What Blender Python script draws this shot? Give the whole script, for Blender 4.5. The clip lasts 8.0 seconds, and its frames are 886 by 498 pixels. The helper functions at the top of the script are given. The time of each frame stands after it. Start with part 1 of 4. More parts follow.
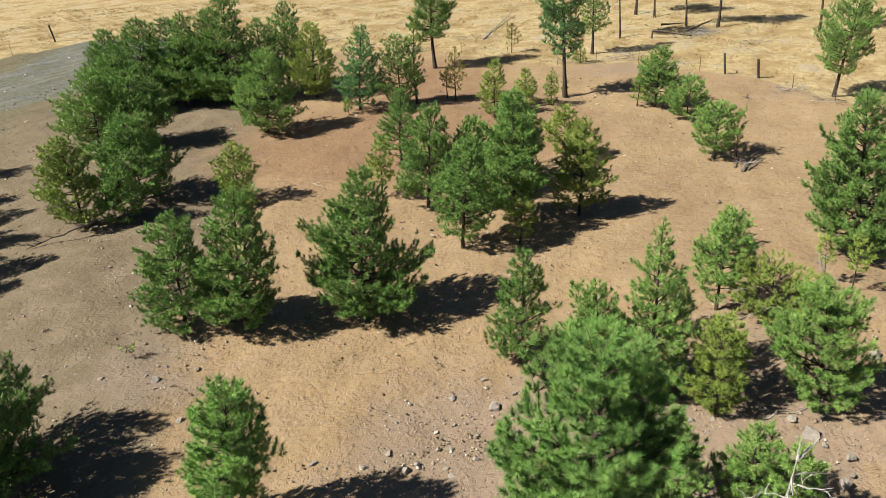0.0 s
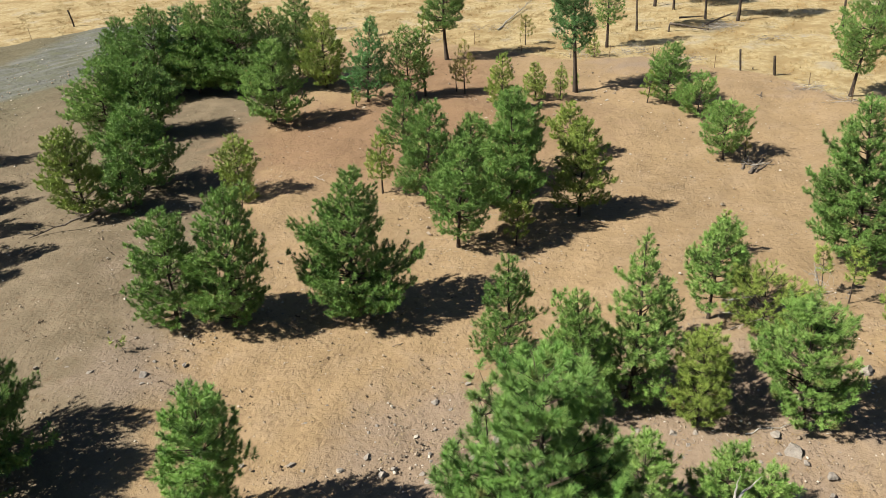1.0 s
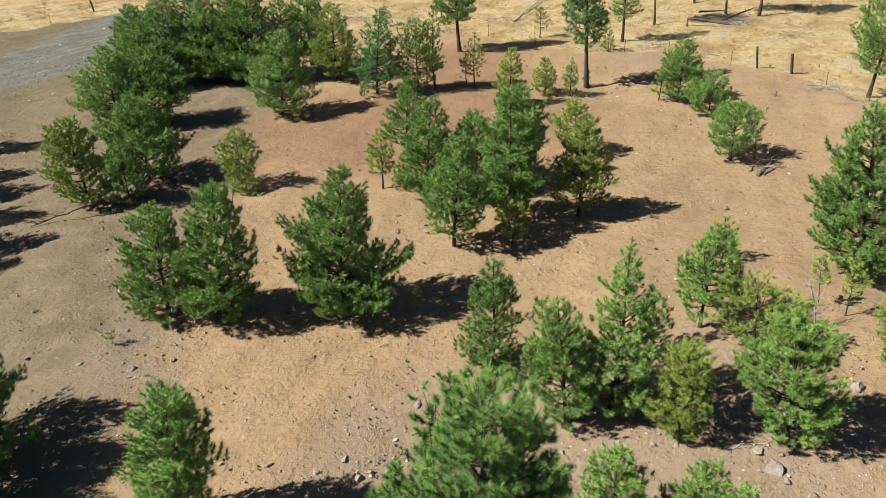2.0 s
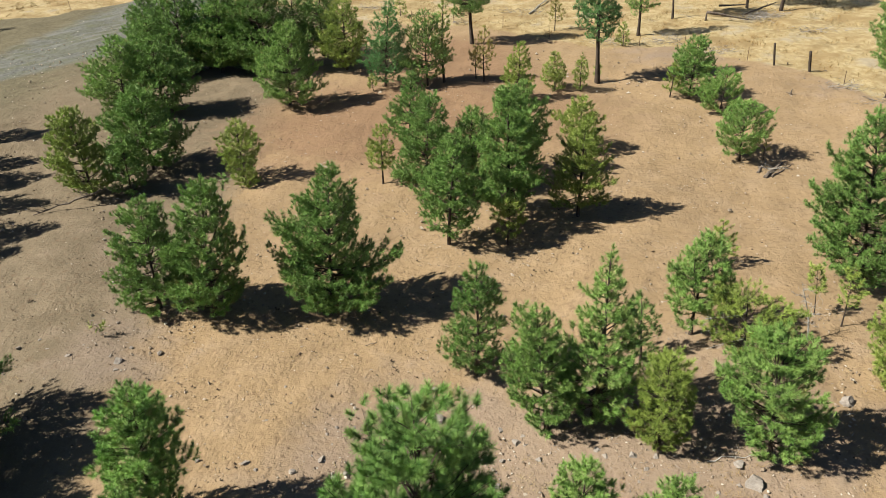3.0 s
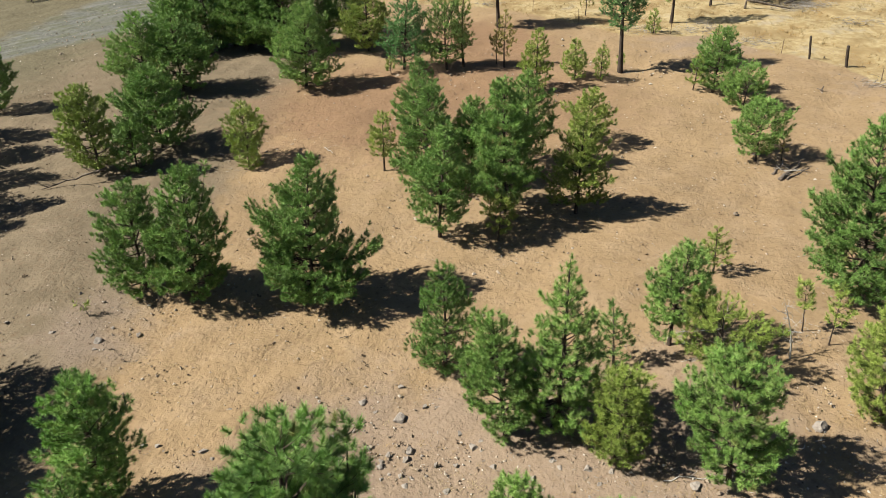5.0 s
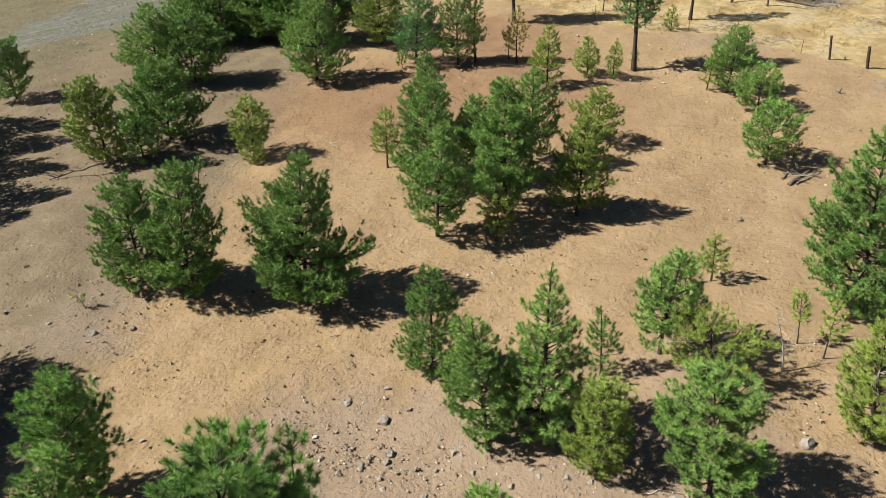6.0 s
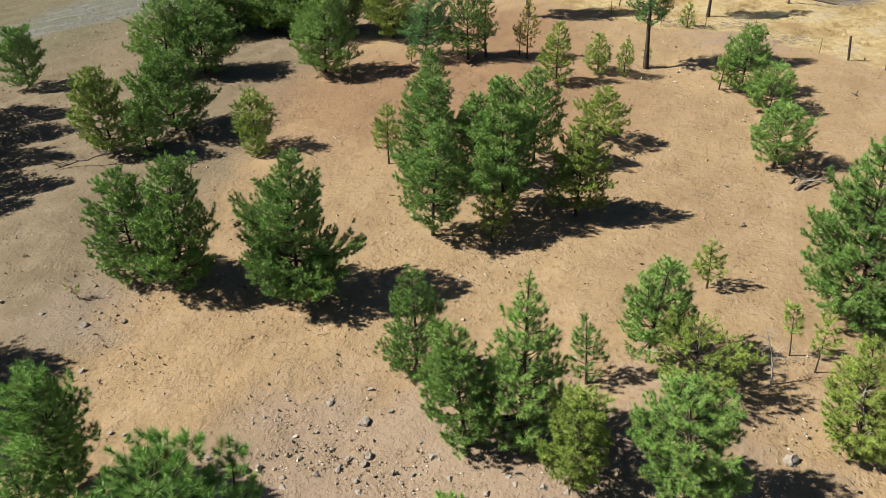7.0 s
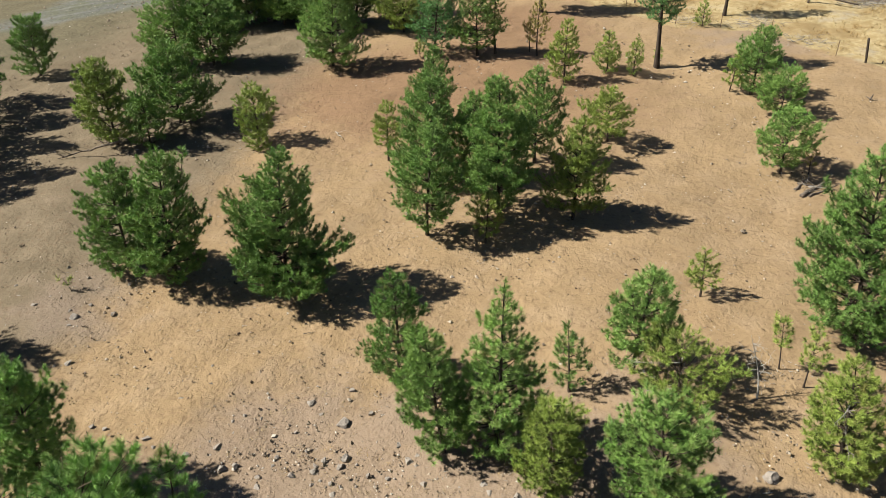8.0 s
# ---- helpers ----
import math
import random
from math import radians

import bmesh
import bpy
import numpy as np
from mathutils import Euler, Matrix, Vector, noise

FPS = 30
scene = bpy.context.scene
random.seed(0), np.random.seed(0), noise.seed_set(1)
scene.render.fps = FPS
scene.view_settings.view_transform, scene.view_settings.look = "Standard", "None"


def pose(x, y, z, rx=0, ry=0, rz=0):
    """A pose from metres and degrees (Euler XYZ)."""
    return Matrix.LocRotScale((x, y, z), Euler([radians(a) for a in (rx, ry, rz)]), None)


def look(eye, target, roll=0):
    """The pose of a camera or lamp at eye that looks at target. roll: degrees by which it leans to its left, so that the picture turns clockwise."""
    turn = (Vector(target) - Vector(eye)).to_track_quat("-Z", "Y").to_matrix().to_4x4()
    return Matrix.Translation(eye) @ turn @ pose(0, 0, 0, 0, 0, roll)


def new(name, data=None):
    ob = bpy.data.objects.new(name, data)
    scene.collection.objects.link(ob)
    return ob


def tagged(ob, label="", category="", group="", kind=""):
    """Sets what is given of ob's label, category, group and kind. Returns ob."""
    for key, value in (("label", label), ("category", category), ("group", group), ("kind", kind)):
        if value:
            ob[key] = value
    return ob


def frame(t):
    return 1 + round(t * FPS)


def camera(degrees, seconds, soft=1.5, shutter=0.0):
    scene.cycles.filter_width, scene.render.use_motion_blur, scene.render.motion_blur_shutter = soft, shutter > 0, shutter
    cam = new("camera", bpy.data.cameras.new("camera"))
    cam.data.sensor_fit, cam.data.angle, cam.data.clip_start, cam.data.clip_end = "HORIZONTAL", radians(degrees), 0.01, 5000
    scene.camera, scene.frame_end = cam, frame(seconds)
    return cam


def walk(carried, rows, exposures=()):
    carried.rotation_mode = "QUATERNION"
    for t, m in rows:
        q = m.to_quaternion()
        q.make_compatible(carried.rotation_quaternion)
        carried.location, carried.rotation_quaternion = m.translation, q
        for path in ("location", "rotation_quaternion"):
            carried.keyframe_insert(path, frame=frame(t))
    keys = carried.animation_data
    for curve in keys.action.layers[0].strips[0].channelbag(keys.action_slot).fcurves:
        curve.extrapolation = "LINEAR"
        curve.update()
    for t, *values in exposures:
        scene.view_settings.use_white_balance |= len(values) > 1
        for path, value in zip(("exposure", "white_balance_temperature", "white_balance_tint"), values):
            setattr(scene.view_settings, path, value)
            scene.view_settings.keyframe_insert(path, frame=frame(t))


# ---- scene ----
cam = camera(63.3, 8.0, soft=0.55)
PATH = [
    (0, (1.598, 0.314, 20.255), (1.527, 2.084, 19.327), -3.7),
    (0.5, (2.378, 0.589, 20.506), (2.276, 2.349, 19.562), -3.6),
    (1, (3.165, 0.905, 20.731), (3.034, 2.655, 19.773), -3.4),
    (1.5, (3.927, 1.218, 20.941), (3.766, 2.958, 19.969), -3.2),
    (3, (6.33, 2.282, 21.309), (6.076, 3.991, 20.3), -2.9),
    (3.5, (7.102, 2.628, 21.384), (6.816, 4.325, 20.365), -2.9),
    (4, (7.88, 2.999, 21.519), (7.564, 4.683, 20.487), -2.8),
    (4.5, (8.655, 3.34, 21.632), (8.307, 5.01, 20.587), -2.8),
    (4.7, (8.952, 3.47, 21.652), (8.594, 5.134, 20.602), -2.7),
    (6, (10.8, 4.451, 21.971), (10.364, 6.079, 20.895), -2.5),
    (6.5, (11.48, 4.876, 22.074), (11.015, 6.489, 20.987), -2.4),
    (7, (12.167, 5.336, 22.175), (11.675, 6.935, 21.079), -2.3),
    (7.5, (12.834, 5.801, 22.276), (12.317, 7.386, 21.171), -2.1),
    (8, (13.495, 6.28, 22.347), (12.952, 7.85, 21.234), -2.0),
]
walk(cam, [(t, look(eye, target, roll)) for t, eye, target, roll in PATH])

# ---- light ----
SUN_EL, SUN_AZ = 45.0, 196.5   # height of the sun, and the bearing it stands at, from +x towards +y
_el, _az = radians(SUN_EL), radians(SUN_AZ)
TO_SUN = Vector((math.cos(_el) * math.cos(_az), math.cos(_el) * math.sin(_az), math.sin(_el)))
sun_data = bpy.data.lights.new("sun", "SUN")
sun_data.energy, sun_data.angle, sun_data.color = 5.2, radians(0.53), (1.0, 0.95, 0.82)
sun = new("sun", sun_data)
sun.matrix_world = look(TO_SUN * 150, (0, 0, 0))
world = bpy.data.worlds.new("sky")
scene.world = world
world.use_nodes = True
_sky = world.node_tree.nodes.new("ShaderNodeTexSky")
_sky.sky_type, _sky.sun_disc = "NISHITA", False
_sky.dust_density, _sky.ozone_density = 0.3, 4.0
_sky.sun_elevation, _sky.sun_rotation = _el, math.atan2(TO_SUN.x, TO_SUN.y)
world.node_tree.links.new(_sky.outputs[0], world.node_tree.nodes["Background"].inputs[0])
world.node_tree.nodes["Background"].inputs[1].default_value = 0.027
scene.view_settings.exposure = 1.16


# ---- materials ----
class Nodes:
    """Short hand for building a node material."""

    def __init__(self, name):
        self.mat = bpy.data.materials.new(name)
        self.mat.use_nodes = True
        self.tree = self.mat.node_tree
        self.bsdf = self.tree.nodes["Principled BSDF"]
        self.out = self.tree.nodes["Material Output"]
        self.pos = self.add("ShaderNodeTexCoord").outputs["Object"]

    def add(self, kind):
        return self.tree.nodes.new(kind)

    def link(self, a, b):
        self.tree.links.new(a, b)

    def value(self, socket, v):
        if hasattr(v, "links"):
            self.link(v, socket)
        else:
            socket.default_value = v

    def noise(self, scale, detail=4.0, rough=0.55, vec=None, stretch=None):
        n = self.add("ShaderNodeTexNoise")
        n.inputs["Scale"].default_value, n.inputs["Detail"].default_value, n.inputs["Roughness"].default_value = scale, detail, rough
        v = vec or self.pos
        if stretch:
            m = self.add("ShaderNodeMapping")
            m.inputs["Scale"].default_value = stretch
            self.link(v, m.inputs["Vector"])
            v = m.outputs[0]
        self.link(v, n.inputs["Vector"])
        return n.outputs["Fac"]

    def voronoi(self, scale, feature="F1", out="Distance"):
        n = self.add("ShaderNodeTexVoronoi")
        n.feature = feature
        n.inputs["Scale"].default_value = scale
        self.link(self.pos, n.inputs["Vector"])
        return n.outputs[out]

    def steps(self, fac, lo, hi, a=0.0, b=1.0):
        n = self.add("ShaderNodeMapRange")
        self.link(fac, n.inputs[0])
        for i, v in enumerate((lo, hi, a, b)):
            n.inputs[i + 1].default_value = v
        return n.outputs[0]

    def mix(self, fac, a, b, blend="MIX"):
        n = self.add("ShaderNodeMix")
        n.data_type, n.blend_type = "RGBA", blend
        self.value(n.inputs[0], fac)
        for s, v in ((n.inputs[6], a), (n.inputs[7], b)):
            self.value(s, v if hasattr(v, "links") else (*v, 1.0))
        return n.outputs[2]

    def math(self, op, a, b=0.0):
        n = self.add("ShaderNodeMath")
        n.operation = op
        self.value(n.inputs[0], a)
        self.value(n.inputs[1], b)
        return n.outputs[0]

    def attr(self, name):
        n = self.add("ShaderNodeAttribute")
        n.attribute_name = name
        return n.outputs["Fac"]

    def bump(self, height, strength, distance, under=None):
        n = self.add("ShaderNodeBump")
        n.inputs["Strength"].default_value, n.inputs["Distance"].default_value = strength, distance
        self.link(height, n.inputs["Height"])
        if under:
            self.link(under, n.inputs["Normal"])
        return n.outputs[0]

    def finish(self, color, rough=0.9, normal=None, spec=0.2):
        self.value(self.bsdf.inputs["Base Color"], color)
        self.value(self.bsdf.inputs["Roughness"], rough)
        self.bsdf.inputs["Specular IOR Level"].default_value = spec
        if normal:
            self.link(normal, self.bsdf.inputs["Normal"])
        return self.mat


def ground_material():
    n = Nodes("bare_earth_and_dry_grass")
    big, mid, fine, grit = n.noise(0.09, 3), n.noise(0.55, 5), n.noise(3.2, 6, 0.65), n.noise(14, 4, 0.7)
    earth = n.mix(n.steps(big, 0.35, 0.65), (0.236, 0.167, 0.097), (0.206, 0.145, 0.085))
    earth = n.mix(n.steps(mid, 0.45, 0.75, 0, 0.55), earth, (0.268, 0.199, 0.132))
    brown = n.mix(n.steps(mid, 0.35, 0.7), (0.114, 0.091, 0.062), (0.153, 0.121, 0.084))
    brown_mask = n.steps(n.math("ADD", n.attr("brown"), n.math("MULTIPLY", n.math("SUBTRACT", mid, 0.5), 0.9)), 0.3, 0.8)
    color = n.mix(brown_mask, earth, brown)
    stony = n.mix(n.steps(fine, 0.35, 0.7), (0.165, 0.124, 0.098), (0.212, 0.169, 0.139))
    stony_mask = n.steps(n.math("ADD", n.attr("stony"), n.math("MULTIPLY", n.math("SUBTRACT", mid, 0.5), 1.1)), 0.35, 0.9, 0, 0.7)
    color = n.mix(stony_mask, color, stony)
    red_mask = n.steps(n.math("ADD", n.attr("red"), n.math("MULTIPLY", n.math("SUBTRACT", mid, 0.5), 1.0)), 0.3, 0.9, 0, 0.8)
    color = n.mix(red_mask, color, (0.168, 0.102, 0.062))
    # trodden texture: dark clods and pale scuffs
    color = n.mix(n.steps(fine, 0.53, 0.68, 0, 0.55), color, (0.106, 0.068, 0.043))
    color = n.mix(n.steps(grit, 0.56, 0.72, 0, 0.4), color, (0.308, 0.225, 0.152))
    specks = n.steps(n.voronoi(2.3), 0.05, 0.11, 1, 0)
    color = n.mix(n.math("MULTIPLY", specks, n.steps(mid, 0.5, 0.6)), color, (0.054, 0.035, 0.022))
    flecks = n.math("MULTIPLY", n.steps(n.noise(5.2, 3, 0.55), 0.66, 0.72, 0, 0.45), n.steps(n.noise(0.9, 3), 0.45, 0.56))
    color = n.mix(flecks, color, (0.082, 0.056, 0.036))
    # pale grey gravel of the track
    weeds = n.mix(n.steps(fine, 0.4, 0.65), (0.082, 0.072, 0.047), (0.126, 0.113, 0.072))
    olive_mask = n.steps(n.math("ADD", n.attr("olive"), n.math("MULTIPLY", n.math("SUBTRACT", mid, 0.5), 1.0)), 0.3, 0.9, 0, 0.85)
    color = n.mix(olive_mask, color, weeds)
    gravel = n.mix(n.steps(fine, 0.38, 0.66), (0.089, 0.092, 0.086), (0.136, 0.137, 0.131))
    gravel = n.mix(n.steps(n.noise(0.35, 4, 0.6), 0.46, 0.62, 0, 0.75), gravel, (0.089, 0.093, 0.062))
    turned = n.add("ShaderNodeMapping")
    turned.inputs["Rotation"].default_value = (0, 0, -0.97)
    n.link(n.pos, turned.inputs["Vector"])
    ruts = n.noise(0.9, 4, 0.6, vec=turned.outputs[0], stretch=(0.12, 1, 1))
    gravel = n.mix(n.steps(ruts, 0.48, 0.62, 0, 0.6), gravel, (0.092, 0.096, 0.060))
    gravel = n.mix(n.steps(ruts, 0.46, 0.36, 0, 0.5), gravel, (0.165, 0.163, 0.155))
    gravel = n.mix(n.steps(n.voronoi(1.7), 0.12, 0.30, 0.75, 0), gravel, (0.050, 0.049, 0.043))
    gravel_mask = n.steps(n.math("ADD", n.attr("gravel"), n.math("MULTIPLY", n.math("SUBTRACT", mid, 0.5), 1.0)), 0.25, 0.85, 0, 0.9)
    color = n.mix(gravel_mask, color, gravel)
    # dry grass beyond the fence
    tuft = n.noise(1.6, 4, 0.6, stretch=(1, 0.7, 1))
    patch = n.noise(0.22, 4, 0.6)
    grass = n.mix(n.steps(tuft, 0.36, 0.66), (0.241, 0.181, 0.091), (0.331, 0.270, 0.157))
    grass = n.mix(n.steps(patch, 0.47, 0.62, 0, 0.85), grass, (0.199, 0.141, 0.070))
    grass = n.mix(n.steps(patch, 0.44, 0.33, 0, 0.6), grass, (0.258, 0.229, 0.183))
    grass_mask = n.steps(n.math("ADD", n.attr("grass"), n.math("MULTIPLY", n.math("SUBTRACT", mid, 0.5), 0.8)), 0.4, 0.65)
    color = n.mix(grass_mask, color, grass)
    rough = n.steps(n.noise(0.7, 3), 0.35, 0.65, 0.4, 1.0)
    rough = n.math("MULTIPLY", rough, n.steps(grass_mask, 0.0, 1.0, 1.0, 0.45))
    # hoof marks
    dents = n.math("MULTIPLY", n.steps(n.noise(4.6, 2, 0.5), 0.34, 0.43, 0.0, 1.0), n.steps(n.noise(1.1, 2), 0.42, 0.55))
    bump = n.bump(n.math("MULTIPLY", n.noise(2.3, 4, 0.55), rough), 0.9, 0.06)
    bump = n.bump(n.math("MULTIPLY", n.noise(6.5, 4, 0.6), rough), 1.0, 0.065, bump)
    bump = n.bump(dents, 0.55, 0.04, bump)
    bump = n.bump(n.noise(15, 3, 0.55), 1.0, 0.026, bump)
    return n.finish(color, 0.95, bump, 0.1)


def needle_material(name, dark, light, tip):
    n = Nodes(name)
    rnd = n.add("ShaderNodeObjectInfo").outputs["Random"]
    isl = n.add("ShaderNodeNewGeometry").outputs["Random Per Island"]
    tuft = n.attr("tuft")
    color = n.mix(n.steps(n.noise(0.8, 3), 0.35, 0.65), dark, light)
    color = n.mix(n.math("ADD", n.math("MULTIPLY", tuft, 0.45), n.math("MULTIPLY", isl, 0.25)), color, tip)
    color = n.mix(n.steps(rnd, 0, 1, 0, 0.25), color, dark)
    # the sheath at a needle's root is paler and yellower; here and there a tuft has browned
    color = n.mix(n.steps(n.attr("along"), 0.0, 0.6, 0.16, 0), color, (0.22, 0.26, 0.06))
    color = n.mix(n.steps(tuft, 0.975, 0.985, 0, 0.6), color, (0.17, 0.12, 0.05))
    n.finish(color, 0.5, None, 0.22)
    thin_leaf = n.add("ShaderNodeBsdfTranslucent")
    n.value(thin_leaf.inputs["Color"], n.mix(0.5, color, (0.20, 0.36, 0.05)))
    both = n.add("ShaderNodeMixShader")
    both.inputs[0].default_value = 0.06
    n.link(n.bsdf.outputs[0], both.inputs[1])
    n.link(thin_leaf.outputs[0], both.inputs[2])
    n.link(both.outputs[0], n.out.inputs["Surface"])
    return n.mat


def wood_material(name, dark, light, scale=5.0):
    n = Nodes(name)
    plates = n.noise(scale, 5, 0.65, stretch=(1, 1, 0.25))
    color = n.mix(n.steps(plates, 0.35, 0.65), dark, light)
    color = n.mix(n.steps(n.noise(0.8), 0.5, 0.75, 0, 0.45), color, dark)
    return n.finish(color, 0.9, n.bump(plates, 0.8, 0.03), 0.15)


def rock_material():
    n = Nodes("grey_basalt_rock")
    rnd = n.add("ShaderNodeObjectInfo").outputs["Random"]
    isl = n.add("ShaderNodeNewGeometry").outputs["Random Per Island"]
    mid, fine = n.noise(3.5, 5), n.noise(17, 5, 0.7)
    color = n.mix(n.steps(fine, 0.35, 0.68), (0.165, 0.148, 0.132), (0.335, 0.302, 0.272))
    color = n.mix(n.steps(mid, 0.5, 0.7, 0, 0.75), color, (0.29, 0.275, 0.26))
    color = n.mix(n.steps(rnd, 0.0, 1.0, 0, 0.3), color, (0.22, 0.18, 0.15))
    color = n.mix(n.steps(isl, 0.3, 1.0, 0, 0.4), color, (0.17, 0.14, 0.115))
    color = n.mix(n.steps(n.noise(38, 3, 0.7), 0.54, 0.62, 0, 0.5), color, (0.10, 0.09, 0.082))
    bump = n.bump(mid, 0.7, 0.08)
    return n.finish(color, 0.92, n.bump(fine, 0.6, 0.02, bump), 0.15)


def pebble_material():
    n = Nodes("pebbles_and_clods")
    isl = n.add("ShaderNodeNewGeometry").outputs["Random Per Island"]
    color = n.mix(n.steps(isl, 0.05, 0.4), (0.12, 0.095, 0.072), (0.25, 0.20, 0.152))
    color = n.mix(n.steps(isl, 0.6, 0.9), color, (0.38, 0.345, 0.30))
    return n.finish(color, 0.95, n.bump(n.noise(25), 0.5, 0.01), 0.1)


def straw_material():
    n = Nodes("dry_straw")
    isl = n.add("ShaderNodeNewGeometry").outputs["Random Per Island"]
    color = n.mix(isl, (0.205, 0.150, 0.070), (0.375, 0.305, 0.170))
    color = n.mix(n.steps(n.noise(0.22, 4, 0.6), 0.45, 0.60, 0, 0.9), color, (0.235, 0.150, 0.060))
    return n.finish(color, 0.8, None, 0.15)


_n = Nodes("dry_dung")
DUNG = _n.finish(_n.mix(_n.add("ShaderNodeNewGeometry").outputs["Random Per Island"], (0.040, 0.029, 0.021), (0.16, 0.115, 0.08)), 0.95, _n.bump(_n.noise(40, 3), 0.6, 0.01), 0.1)
GROUND = ground_material()
NEEDLES = {
    "green": needle_material("pine_needles_green", (0.022, 0.070, 0.017), (0.106, 0.234, 0.048), (0.310, 0.470, 0.130)),
    "blue": needle_material("pine_needles_blue_green", (0.018, 0.064, 0.025), (0.078, 0.210, 0.066), (0.200, 0.410, 0.140)),
    "fresh": needle_material("pine_needles_fresh_green", (0.030, 0.090, 0.019), (0.142, 0.296, 0.056), (0.385, 0.540, 0.160)),
    "deep": needle_material("pine_needles_deep_green", (0.017, 0.070, 0.017), (0.122, 0.295, 0.060), (0.390, 0.585, 0.170)),
    "olive": needle_material("pine_needles_olive", (0.048, 0.084, 0.018), (0.200, 0.285, 0.052), (0.420, 0.510, 0.120)),
    "yellow": needle_material("pine_needles_yellowing", (0.12, 0.115, 0.030), (0.26, 0.24, 0.064), (0.42, 0.36, 0.12)),
}
BARK = wood_material("dark_pine_bark", (0.026, 0.020, 0.017), (0.080, 0.062, 0.050))
TWIG = wood_material("twig_bark", (0.030, 0.024, 0.018), (0.085, 0.065, 0.048), 9)
DEAD = wood_material("weathered_grey_wood", (0.18, 0.17, 0.157), (0.38, 0.365, 0.34), 7)
LOG = wood_material("dark_weathered_log", (0.045, 0.036, 0.030), (0.17, 0.14, 0.115), 7)
POST = wood_material("creosoted_fence_post", (0.022, 0.018, 0.016), (0.075, 0.058, 0.045), 8)
ROCK, PEBBLE, STRAW = rock_material(), pebble_material(), straw_material()
_n = Nodes("rusty_steel")
STEEL = _n.finish(_n.mix(_n.noise(12), (0.09, 0.05, 0.03), (0.22, 0.15, 0.11)), 0.75)
_n.bsdf.inputs["Metallic"].default_value = 0.4
_n = Nodes("dry_twigs")
BRUSH = _n.finish(_n.mix(_n.add("ShaderNodeNewGeometry").outputs["Random Per Island"], (0.10, 0.088, 0.078), (0.30, 0.28, 0.255)), 0.9)


# ---- terrain ----
def swell(x, y, cx, cy, s, a):
    return a * np.exp(-((x - cx) ** 2 + (y - cy) ** 2) / (2 * s * s))


def level(x, y):
    """Height of the ground."""
    return (swell(x, y, 20, 29, 6, 0.75) + swell(x, y, 2, 22, 5, -0.55) + swell(x, y, 22, 51, 8, -0.7) + swell(x, y, -20, 36, 6, 0.5))


EDGE_X = [-200, -66, -55, -40, -15, -2, 13, 20.5, 26.6, 31.6, 34.4, 40, 60, 200]
EDGE_Y = [60, 103, 115, 112, 96, 93, 82, 82.5, 77, 73, 65.5, 58, 48, 20]


def smooth(v, lo, hi):
    v = np.clip((v - lo) / (hi - lo), 0, 1)
    return v * v * (3 - 2 * v)


def mesh_from(name, verts, faces, material, smooth_faces=False):
    me = bpy.data.meshes.new(name)
    verts = np.asarray(verts, np.float32)
    faces = np.asarray(faces, np.int32)
    k = faces.shape[1]
    me.vertices.add(len(verts))
    me.vertices.foreach_set("co", verts.ravel())
    me.loops.add(faces.size)
    me.loops.foreach_set("vertex_index", faces.ravel())
    me.polygons.add(len(faces))
    me.polygons.foreach_set("loop_start", np.arange(len(faces), dtype=np.int32) * k)
    me.polygons.foreach_set("use_smooth", np.full(len(faces), smooth_faces))
    me.materials.append(material)
    me.update(calc_edges=True)
    me.validate()
    return me


